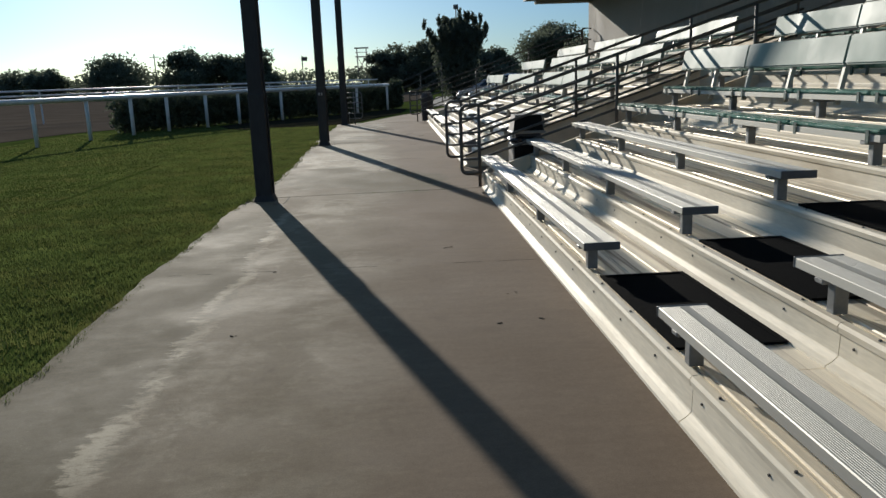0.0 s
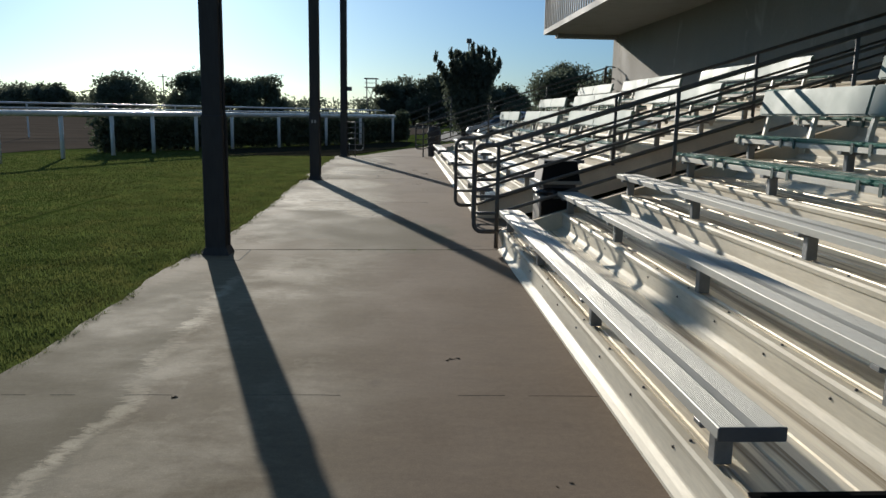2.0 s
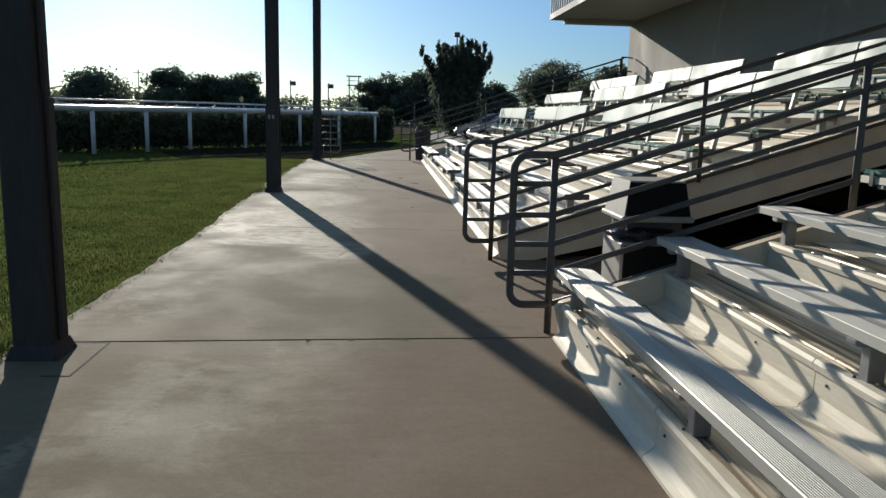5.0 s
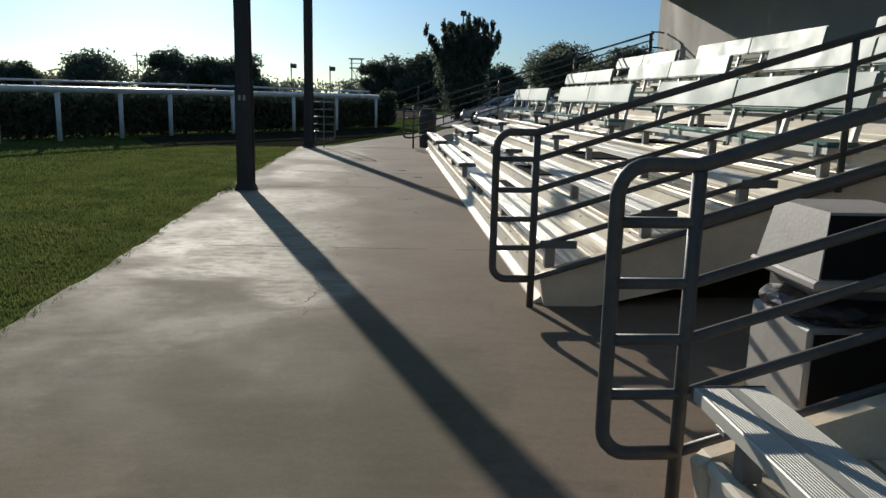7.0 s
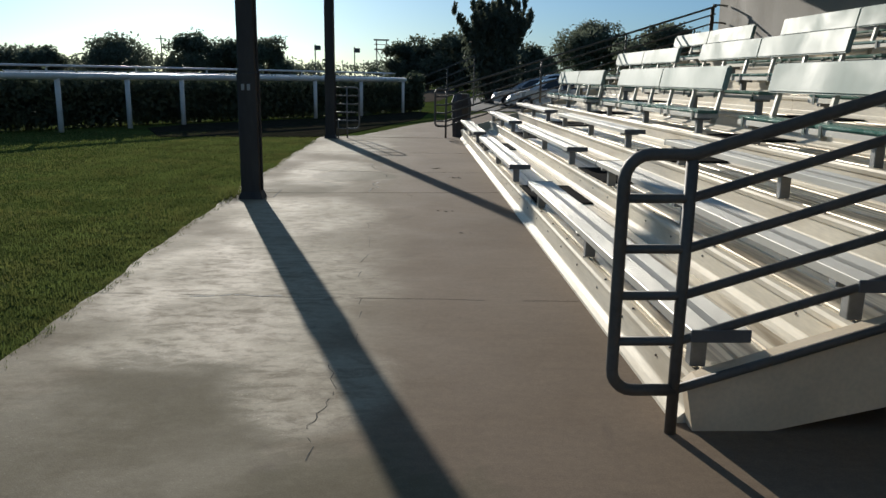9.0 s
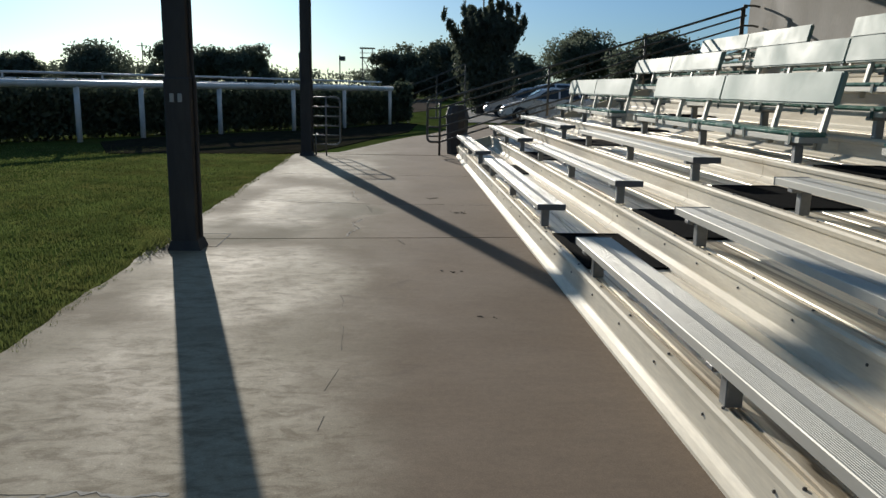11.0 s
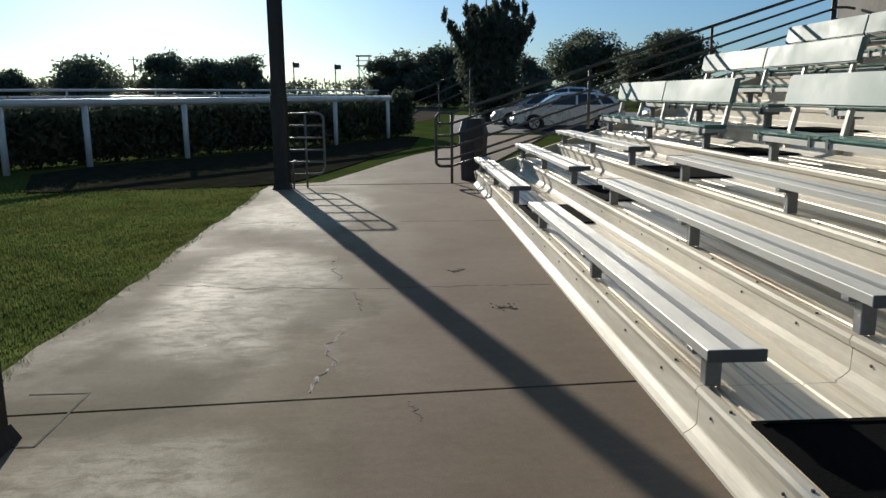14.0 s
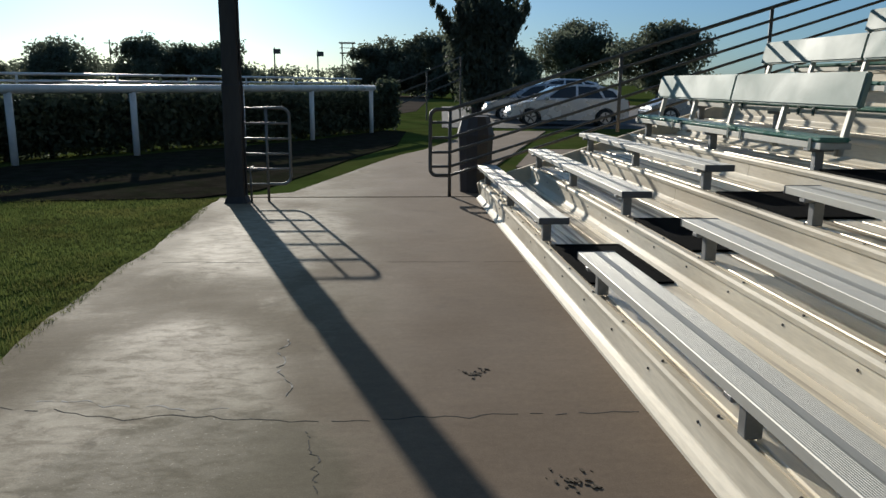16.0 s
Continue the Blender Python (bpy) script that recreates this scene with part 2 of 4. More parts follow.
M["white"] = material("rail_white", (0.66, 0.66, 0.64), 0.3, 0, 0.06, 2, 40, 0.04, (0.5, 0.48, 0.44), 0.3, 1.5)
M["hedge"] = material("hedge_leaf", (0.08, 0.1, 0.065), 0.7, 0, 0.4, 2, 20, 0, spec=0.2, through_light=0.4)
M["leaf"] = material("tree_leaf", (0.12, 0.14, 0.1), 0.7, 0, 0.35, 0.8, 10, 0, spec=0.2, through_light=0.6)
M["leaf_dark"] = material("conifer_leaf", (0.09, 0.105, 0.075), 0.7, 0, 0.4, 0.8, 10, 0, spec=0.2, through_light=0.45)
M["bark"] = material("bark", (0.09, 0.07, 0.055), 0.9, 0, 0.3, 3, 30, 0.5)
M["bin"] = material("bin_panel", (0.34, 0.31, 0.27), 0.6, 0, 0.12, 4, 60, 0.1, (0.2, 0.18, 0.15), 0.4, 3)
M["bin_dark"] = material("bin_dark", (0.05, 0.042, 0.04), 0.55, 0, 0.15, 4, 60, 0.1)
M["flap"] = material("bin_front_black", (0.012, 0.012, 0.012), 0.8, 0, 0.2, 5, 40, 0.05, spec=0.1)
M["bag"] = material("bag_plastic", (0.012, 0.012, 0.013), 0.22, 0, 0.2, 6, 25, 0.4)
M["galv"] = material("gate_tube", (0.2, 0.2, 0.195), 0.5, 0.5, 0.15, 6, 60, 0.05)
M["car_silver"] = material("car_silver", (0.55, 0.56, 0.57), 0.28, 0.5, 0.03, 2, 40, 0)
M["car_grey"] = material("car_grey", (0.3, 0.31, 0.32), 0.28, 0.5, 0.03, 2, 40, 0)
M["car_glass"] = material("car_glass", (0.02, 0.023, 0.026), 0.08, 0, 0.03, 2, 40, 0)
M["tyre"] = material("tyre", (0.02, 0.02, 0.02), 0.8, 0, 0.1, 8, 60, 0.1)
M["rim"] = material("rim", (0.5, 0.5, 0.5), 0.35, 0.8, 0.05, 8, 60, 0)
M["lamp_red"] = material("lamp_red", (0.3, 0.02, 0.015), 0.2, 0, 0.05, 8, 60, 0)
M["lamp_clear"] = material("lamp_clear", (0.7, 0.7, 0.7), 0.15, 0, 0.05, 8, 60, 0)
M["crack_pale"] = material("crack_lime", (0.36, 0.33, 0.28), 0.9, 0, 0.2, 5, 60, 0.2)
M["litter"] = material("litter", (0.08, 0.055, 0.03), 0.9, 0, 0.4, 9, 60, 0)


# ---- mesh helpers ----
def part(name, bm, mat, parent=None, label="", smooth=False):
    me = bpy.data.meshes.new(name)
    bm.to_mesh(me)
    bm.free()
    for p in me.polygons:
        p.use_smooth = smooth
    me.materials.append(M[mat])
    ob = new(name, me)
    ob.parent = parent
    return tagged(ob, label)


def share(name, me, parent, m):
    ob = new(name, me)
    ob.parent = parent
    ob.matrix_basis = m
    return ob


def thing(name, x, y, z, label, category, group="", rz=0, kind=""):
    ob = new(name)
    ob.matrix_basis = pose(x, y, z, 0, 0, rz)
    ob.empty_display_size = 0.1
    return tagged(ob, label, category, group, kind)


def mesh_raw(name, verts, faces, mat, parent=None, smooth=False):
    me = bpy.data.meshes.new(name)
    me.from_pydata(verts, [], faces)
    me.materials.append(M[mat])
    if smooth:
        me.polygons.foreach_set("use_smooth", [True] * len(me.polygons))
    me.update()
    ob = new(name, me)
    ob.parent = parent
    return ob


def add_box(bm, x0, x1, y0, y1, z0, z1, bevel=0.0):
    r = bmesh.ops.create_cube(bm, size=1.0, matrix=Matrix.Translation(((x0 + x1) / 2, (y0 + y1) / 2, (z0 + z1) / 2)) @ Matrix.Diagonal((x1 - x0, y1 - y0, z1 - z0, 1)))
    if bevel:
        es = list({e for v in r["verts"] for e in v.link_edges})
        bmesh.ops.bevel(bm, geom=es, offset=bevel, segments=1, affect="EDGES")
    return bm


def box(x0, x1, y0, y1, z0, z1, bevel=0.0):
    return add_box(bmesh.new(), x0, x1, y0, y1, z0, z1, bevel)


def add_tube(bm, pts, r, seg=8, closed=False):
    """A round pipe along a line of points."""
    pts = [Vector(p) for p in pts]
    n, rings = len(pts), []
    up = Vector((0.13, 0.31, 0.94)).normalized()
    for i, p in enumerate(pts):
        a = pts[(i - 1) % n] if closed or i else p
        c = pts[(i + 1) % n] if closed or i < n - 1 else p
        d = (c - a).normalized()
        u = d.cross(up).normalized()
        w = u.cross(d)
        rings.append([bm.verts.new(p + r * (math.cos(k * math.tau / seg) * u + math.sin(k * math.tau / seg) * w)) for k in range(seg)])
    for i in range(n if closed else n - 1):
        a, c = rings[i], rings[(i + 1) % n]
        for k in range(seg):
            bm.faces.new((a[k], a[(k + 1) % seg], c[(k + 1) % seg], c[k]))
    if not closed:
        bm.faces.new(rings[0][::-1])
        bm.faces.new(rings[-1])
    bmesh.ops.recalc_face_normals(bm, faces=bm.faces)
    return bm


def tube(pts, r, seg=8, closed=False):
    return add_tube(bmesh.new(), pts, r, seg, closed)


def arc(cx, cz, r, a0, a1, y=0.0, n=5):
    return [(cx + r * math.cos(radians(a0 + (a1 - a0) * i / n)), y, cz + r * math.sin(radians(a0 + (a1 - a0) * i / n))) for i in range(n + 1)]


def prism(outline, y0, y1):
    """A closed outline of (x, z) pairs, drawn out along y."""
    bm = bmesh.new()
    a = [bm.verts.new((x, y0, z)) for x, z in outline]
    c = [bm.verts.new((x, y1, z)) for x, z in outline]
    n = len(a)
    for i in range(n):
        bm.faces.new((a[i], a[(i + 1) % n], c[(i + 1) % n], c[i]))
    bm.faces.new(a[::-1])
    bm.faces.new(c)
    bmesh.ops.recalc_face_normals(bm, faces=bm.faces)
    return bm


def slab(outline, z0, z1):
    """A closed outline of (x, y) pairs, drawn up from z0 to z1."""
    bm = bmesh.new()
    a = [bm.verts.new((x, y, z0)) for x, y in outline]
    c = [bm.verts.new((x, y, z1)) for x, y in outline]
    n = len(a)
    for i in range(n):
        bm.faces.new((a[i], a[(i + 1) % n], c[(i + 1) % n], c[i]))
    bm.faces.new(a[::-1])
    bm.faces.new(c)
    bmesh.ops.recalc_face_normals(bm, faces=bm.faces)
    return bm


# ---- ground ----
rng = np.random.default_rng(4)
EDGE_X = -2.05                      # lawn edge of the walkway
FRONT = 1.37                        # foot of the bleachers
tagged(part("ground", box(-600, 600, -300, 1500, -0.6, -0.035), "grass"), "mown lawn ground of sparse green grass", "ground", kind="structure")
base = part("walkway_bed", slab([(-1.7, -9), (FRONT + 0.3, -9), (FRONT + 0.3, 29.7), (2.2, 33.0), (5.4, 43.8), (3.4, 43.8), (1.2, 37.0), (-0.35, 32.4), (-1.0, 30.3), (-1.6, 29.6)], -0.4, -0.09), "joint")
tagged(base, "dark earth showing in the joints of the concrete walkway", "walkway", kind="structure")
walkway = thing("pavement", 0, 0, 0, "worn grey-brown concrete walkway with dark joints and stains", "walkway", kind="structure")


def edge_wobble(y):
    inset = 0.17 * math.exp(-((y - 13.6) / 2.7) ** 2) + 0.07 * math.exp(-((y - 17.5) / 2.0) ** 2)
    return -1.97 + inset + 0.02 * math.sin(y * 1.7) + 0.015 * math.sin(y * 4.3 + 1) + 0.008 * math.sin(y * 13.1)


def walk_slab(y0, y1, skew0=0.0, skew1=0.0):
    """One pour of the walkway; skew moves the bleacher end of a joint along the walk."""
    left = [(edge_wobble(y), y) for y in np.linspace(y0, y1, 90)]
    return slab([(FRONT, y1 + skew1), (FRONT, y0 + skew0)] + left, -0.15, 0.0)


for y0, y1, skew0, skew1 in ((-9, 1.8, 0, 0), (1.825, 11.03, 0, 0.13), (11.057, 20.402, 0.13, 0.24), (20.425, 29.605, 0.24, 0)):
    part("slab", walk_slab(y0, y1, skew0, skew1), "concrete", walkway)
part("slab", slab([(1.45, 29.68), (2.1, 33.2), (5.4, 44.2), (3.3, 44.2), (1.07, 37.0), (0.54, 35.8), (-0.02, 34.0), (-0.47, 32.3), (-1.1, 30.1), (-1.9, 29.68)], -0.15, 0.0), "concrete", walkway)
passage = tagged(part("passage_floor", box(FRONT, 7.6, 11.0, 14.1, -0.15, 0.0), "concrete"), "shaded concrete floor of the passage between the bleachers", "floor", kind="structure")
lot = tagged(part("parking_lot", slab([(2.2, 46.2), (60, 43), (60, 90), (4, 70)], -0.2, -0.012), "asphalt"), "worn dark asphalt parking lot", "parking lot", kind="structure")
drive = tagged(part("side_path", slab([(2.6, 33.5), (30, 37.5), (30, 40.5), (3.6, 37.2)], -0.2, -0.008), "concrete"), "pale concrete path behind the bleachers", "path", kind="structure")
track = tagged(part("race_track", slab([(-80, 10), (-13.5, 24), (-12.6, 31), (-9, 37.5), (-2, 47), (2, 62), (6, 110), (-80, 140)], -0.2, -0.022), "dirt"), "brown harrowed dirt race track", "race track", kind="structure")

# flat dark sheet over the lawn between hedge and walkway
bed = part("planting_bed", slab([(-2.3, 29.75), (-5.7, 29.3), (-6.9, 32.2), (-6.3, 34.0), (-4.7, 36.1), (-3.1, 38.2), (-1.5, 40.6), (0.2, 44.4), (0.9, 44.0), (0.5, 38.6), (-0.4, 35.4), (-1.05, 32.6), (-1.6, 30.5)], -0.2, -0.014), "dark_ground")
tagged(bed, "dark ground patch in front of the hedge", "planting bed", kind="structure")

# ---- posts along the lawn edge ----
post_thing = None
for x, y in ((-1.655, 10.83), (-1.64, 20.05), (-1.68, 29.24)):
    if post_thing is None:
        post_thing = thing("light_post", x, y, 0, "tall dark painted timber post standing in the walkway edge", "post", "posts along the walkway")
        part("shaft", box(-0.099, 0.099, -0.099, 0.099, 1.4, 9.0, 0.012), "wood_post", post_thing)
        part("sleeve", box(-0.111, 0.111, -0.111, 0.111, 0.0, 1.45, 0.012), "wood_post", post_thing)
        bm = bmesh.new()
        bmesh.ops.create_cone(bm, cap_ends=True, segments=4, radius1=0.2, radius2=0.16, depth=0.08, matrix=Matrix.Translation((0, 0, 0.04)) @ Matrix.Rotation(radians(45), 4, "Z"))
        part("base_collar", bm, "wood_post", post_thing)
        part("conduit", tube([(0.126, -0.04, 0.1), (0.126, -0.04, 1.43), (0.114, -0.04, 1.5), (0.114, -0.04, 5.0), (0.114, -0.04, 8.6)], 0.014), "wood_post", post_thing)
    else:
        post = copy_thing(post_thing, pose(x, y, 0))
        if y < 25:
            for xx in (-0.06, 0.005):
                part("outlet_plate", box(xx, xx + 0.035, -0.119, -0.1115, 1.25, 1.32, 0.002), "plate", post, "small pale outlet plate")
for x, y in ((-1.35, 10.7), (-1.4, 20.35)):
    f = thing("footing_patch", x, y, 0, "square saw-cut outline round the post foot", "footing", kind="structure")
    part("saw_cut", box(-0.3, 0.0, 0.34, 0.352, 0.0005, 0.002), "joint", f)
    part("saw_cut", box(-0.012, 0.0, -0.25, 0.34, 0.0005, 0.002), "joint", f)
    part("saw_cut", box(-0.15, 0.0, -0.262, -0.25, 0.0005, 0.002), "joint", f)

# ---- bleachers ----
PITCH, RISE, TREAD0, SEAT0 = 0.66, 0.21, 0.225, 0.45
ROWS_N = 10


def bleacher(name, y0, y1, joints, label):
    """A stepped stand: sheet risers with a foot flange, grooved treads, bolts and a side stringer."""
    st = thing(name, FRONT, y0, 0, label, "bleacher", "bleacher stands")
    cuts = [0.0] + [j - y0 for j in joints] + [y1 - y0]
    for n in range(ROWS_N):
        x, z0, z1 = n * PITCH, (n * RISE + 0.015 if n else 0.0), TREAD0 + n * RISE
        fl = 0.058
        for a, c in zip(cuts[:-1], cuts[1:]):
            a, c = a + 0.003, c - 0.003
            prof = [(x, z0), (x + 0.003, z0 + 0.014), (x + 0.03, z0 + 0.03), (x + fl - 0.004, z0 + 0.052), (x + fl, z0 + 0.06), (x + fl + 0.004, z1 - 0.05), (x + fl - 0.010, z1 - 0.042), (x + fl - 0.014, z1 - 0.014), (x + fl - 0.004, z1 + 0.003), (x + fl + 0.028, z1 + 0.007), (x + fl + 0.033, z1 - 0.006), (x + fl + 0.05, z1 - 0.006), (x + fl + 0.05, z0)]
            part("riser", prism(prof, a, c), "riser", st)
            prof = [(x + fl + 0.052, z1 - 0.03), (x + fl + 0.052, z1 + 0.002)]
            for k in range(3):
                xa = x + fl + 0.052 + 0.19 * k
                prof += [(xa + 0.012, z1 + 0.002), (xa + 0.016, z1 - 0.008), (xa + 0.028, z1 - 0.008), (xa + 0.032, z1 + 0.002)]
            prof += [(x + PITCH + fl + 0.006, z1 + 0.002), (x + PITCH + fl + 0.006, z1 - 0.03)]
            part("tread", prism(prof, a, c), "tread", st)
    return st


stand_1 = bleacher("bleacher_stand", -7.0, 11.15, (-2.8, 3.32, 9.4), "stepped aluminium bleacher stand beside the passage")
stand_2 = bleacher("bleacher_stand", 13.92, 29.45, (20.0, 26.1), "long stepped aluminium bleacher stand with dirt-streaked treads")


def stringer(name, y0, y1, parent):
    prof = [(0.06, 0.0), (0.02, 0.2), (0.06, 0.235), (6.5, 0.235 + 6.44 * 0.318), (6.5, 6.44 * 0.318 - 0.25), (1.2, 0.18), (0.4, 0.0)]
    return part(name, prism(prof, y0, y1), "sidewall", parent, "beige painted stringer under the stand's end")


stringer("stringer", 18.156, 18.226, stand_1)
stringer("stringer", -0.075, -0.004, stand_2)
stringer("stringer", 15.536, 15.606, stand_2)

bolt_bm = bmesh.new()
bmesh.ops.create_cone(bolt_bm, cap_ends=True, segments=6, radius1=0.008, radius2=0.006, depth=0.008)
bolt_me = bpy.data.meshes.new("bolt")
bolt_bm.to_mesh(bolt_me)
bolt_bm.free()
bolt_me.materials.append(M["bolt"])
for st, y0, y1 in ((stand_1, -7.0, 11.15), (stand_2, 13.92, 29.45)):
    for n in range(3):
        for k in range(int((y1 - y0 - 0.4) / 0.61)):
            share("bolt", bolt_me, st, pose(n * PITCH + 0.072, 0.3 + 0.61 * k, TREAD0 + n * RISE + 0.009))
            if n < 2:
                share("bolt", bolt_me, st, pose(n * PITCH + 0.058, 0.45 + 0.61 * k, TREAD0 + n * RISE - 0.085, 0, -90, 0))


def plank_mesh(length):
    """A ribbed seat plank, 0.24 wide; its length runs along y from 0."""
    prof = [(0, -0.045), (0, -0.004), (0.004, 0)]
    x = 0.010
    while x < 0.228:
        if not 0.1 < x < 0.14:
            prof += [(x, 0), (x + 0.0015, -0.0012), (x + 0.004, -0.0012), (x + 0.0055, 0)]
        x += 0.009
    mid = [i for i, q in enumerate(prof) if q[0] < 0.1][-1] + 1
    prof[mid:mid] = [(0.108, 0), (0.109, -0.004), (0.131, -0.004), (0.132, 0)]
    prof += [(0.236, 0), (0.24, -0.004), (0.24, -0.045)]
    return prism(prof, 0, length)


def leg_parts(parent, x, y, drop):
    part("leg", box(x - 0.035, x + 0.035, y - 0.03, y + 0.03, -drop, -0.075, 0.004), "leg", parent)
    part("bracket", box(x - 0.1, x + 0.11, y - 0.035, y + 0.035, -0.075, -0.046, 0.006), "leg", parent)


def bench(y0, y1, n, row):
    x, z = FRONT + 0.01 + PITCH * n, SEAT0 + RISE * n
    L = y1 - y0
    b = thing("bleacher_bench", x, y0, z, "ribbed aluminium bleacher bench on square legs with dark end caps", "bench", "bare aluminium benches")
    part("seat", plank_mesh(L), "alu", b)
    for ya, yb in ((-0.012, 0.0), (L, L + 0.012)):
        part("end_cap", box(-0.003, 0.243, ya, yb, -0.05, 0.003, 0.003), "alu_cap", b)
    k = max(2, round((L - 0.4) / 1.86) + 1)
    for i in range(k):
        leg_parts(b, 0.105, 0.2 + (L - 0.4) * i / (k - 1), SEAT0 - TREAD0 - 0.004)
    return b


def pad_box(x0, x1, y0, y1, z0, z1, r):
    bm = box(x0, x1, y0, y1, z0, z1)
    bmesh.ops.bevel(bm, geom=bm.edges[:], offset=r, segments=2, affect="EDGES")
    return bm


def padded_bench(y0, y1, n, back, row):
    """A plank on legs with green cushions, and a slanted padded back where the row has one."""
    x, z = FRONT + 0.01 + PITCH * n, SEAT0 + RISE * n
    L = y1 - y0
    lab = "aluminium bench with green vinyl seat cushions" + (" and a padded backrest" if back else " and no backrest")
    b = thing("padded_bench", x, y0, z, lab, "bench", "cushioned benches")
    part("seat", plank_mesh(L), "alu", b)
    k = max(2, round((L - 0.4) / 1.86) + 1)
    for i in range(k):
        leg_parts(b, 0.105, 0.2 + (L - 0.4) * i / (k - 1), SEAT0 - TREAD0 - 0.004)
    m = max(1, round(L / 1.25))
    for i in range(m):
        ya, yb = L * i / m + 0.008, L * (i + 1) / m - 0.008
        c = part("cushion", pad_box(-0.006, 0.246, ya, yb, 0.003, 0.04, 0.014), "pad", b, "green vinyl seat cushion")
        for yy in (ya + 0.12, yb - 0.12):
            part("strap", box(-0.013, -0.007, yy - 0.02, yy + 0.02, -0.06, 0.03), "pad_dark", c)
    if back:
        k = max(2, round((L - 0.3) / 0.92) + 1)
        for i in range(k):
            yy = 0.15 + (L - 0.3) * i / (k - 1)
            bm = prism([(0.215, -0.11), (0.26, -0.11), (0.375, 0.46), (0.335, 0.46)], yy - 0.022, yy + 0.022)
            part("back_support", bm, "alu", b)
        m = max(1, round(L / 2.05))
        for i in range(m):
            ya, yb = L * i / m + 0.006, L * (i + 1) / m - 0.006
            bm = pad_box(-0.03, 0.03, ya, yb, -0.135, 0.135, 0.014)
            bmesh.ops.transform(bm, matrix=pose(0.305, 0, 0.385, 0, 11, 0), verts=bm.verts)
            part("back_cushion", bm, "pad_back", b, "faded green vinyl back cushion")
    return b


for seg in ((-6.5, -2.6), (-2.43, 3.65), (5.12, 11.22)):
    for n in range(3):
        bench(seg[0], seg[1], n, n)
    for n in range(3, 9):
        padded_bench(seg[0], seg[1], n, n in (4, 6, 8), n)
for seg, pseg in (((13.82, 18.35), (14.0, 18.27)), ((19.82, 24.14), (19.35, 23.8)), ((25.39, 29.4), (24.92, 29.15))):
    for n in range(3):
        bench(seg[0], seg[1], n, n)
    for n in range(3, 9):
        padded_bench(pseg[0], pseg[1], n, n in (3, 5, 7), n)

for ya, yb in ((3.64, 5.05), (18.36, 19.6), (24.16, 25.36)):
    for n in range(7):
        x, z = FRONT + 0.1 + PITCH * n, TREAD0 + RISE * n
        if n > 2:
            ya2, yb2 = ya + 0.02, min(yb, ya + 0.9 if ya > 10 else yb)
        else:
            ya2, yb2 = ya, yb
        t = thing("step_mat", x, ya2, z, "black rubber mat lying on the aluminium tread", "mat", "aisle mats")
        part("mat_sheet", box(0, 0.56, 0, yb2 - ya2, 0.004, 0.014, 0.004), "mat", t)
        bm = bmesh.new()
        for xa, xb, yc, yd in ((0, 0.03, 0, yb2 - ya2), (0.53, 0.56, 0, yb2 - ya2), (0.03, 0.53, 0, 0.03), (0.03, 0.53, yb2 - ya2 - 0.03, yb2 - ya2)):
            add_box(bm, xa, xb, yc, yd, 0.0145, 0.02)
        part("mat_rim", bm, "mat", t)


# ---- railings at the ends of the stands ----
def railing(y, x_end, posts, label, x0=1.07, xp=1.33, zlow=0.19, zt=1.15):
    r = thing("hand_railing", xp, y, 0, label, "railing", "stand railings")
    d, k, rad = xp - x0, 0.318, 0.0195
    loop = [(0, 0, zlow)] + [(-d + 0.09, 0, zlow)] + arc(-d + 0.09, zlow + 0.09, 0.09, 270, 180)[1:] + arc(-d + 0.1, zt - 0.1, 0.1, 180, 90) + [(0, 0, zt), (x_end - xp, 0, zt + k * (x_end - xp))]
    part("top_rail", tube(loop, 0.025, 12), "rail", r, smooth=True)
    part("post", tube([(0, 0, 0), (0, 0, 0.6), (0, 0, zt - 0.02)], 0.024, 12), "rail", r, smooth=True)
    for z in (0.40, 0.59, 0.78, 0.98):
        part("mid_rail", tube([(-d, 0, z), (0, 0, z), (x_end - xp, 0, z + k * (x_end - xp))], rad, 8), "rail", r, smooth=True)
    part("bottom_rail", tube([(0, 0, zlow), (0.4, 0, zlow + k * 0.4), (x_end - xp, 0, zlow + k * (x_end - xp))], rad, 8), "rail", r, smooth=True)
    for x in posts:
        part("post", tube([(x - xp, 0, 0.15 + k * (x - xp)), (x - xp, 0, 0.6 + k * (x - xp)), (x - xp, 0, zt + 0.01 + k * (x - xp))], 0.024, 12), "rail", r, smooth=True)
    return r


railing(11.29, 7.4, (3.37, 5.37, 7.3), "dark painted pipe handrail climbing beside the passage", x0=1.105, xp=1.365, zt=1.165)
railing(13.83, 7.4, (3.37, 5.4, 7.3), "dark painted pipe handrail at the long stand's end")
railing(29.7, 7.4, (3.3, 5.3, 7.3), "dark painted pipe handrail at the stand's far end", x0=0.78, xp=1.04, zlow=0.28)

# ---- building behind ----
building = thing("grandstand_building", 7.72, -12.3, 0, "beige plastered grandstand building with an overhanging balcony", "building")
part("wall", box(0.0, 8.0, 0, 42.6, 0.0, 9.5), "wall", building)
part("balcony_floor", box(-2.5, -0.003, 0, 42.6, 4.27, 4.43), "fascia", building)
part("soffit_beam", box(-2.1, -0.004, 42.0, 42.5, 4.15, 4.267), "fascia", building)
rl = part("balcony_rail", box(-2.5, -2.44, 0, 42.6, 5.47, 5.53), "fascia", building)
bal_bm = box(-0.02, 0.02, -0.035, 0.035, 0, 1.035)
bal_me = bpy.data.meshes.new("baluster")
bal_bm.to_mesh(bal_me)
bal_bm.free()
bal_me.materials.append(M["fascia"])
for i in range(90):
    share("baluster", bal_me, building, pose(-2.47, 42.55 - 0.29 * i, 4.432))
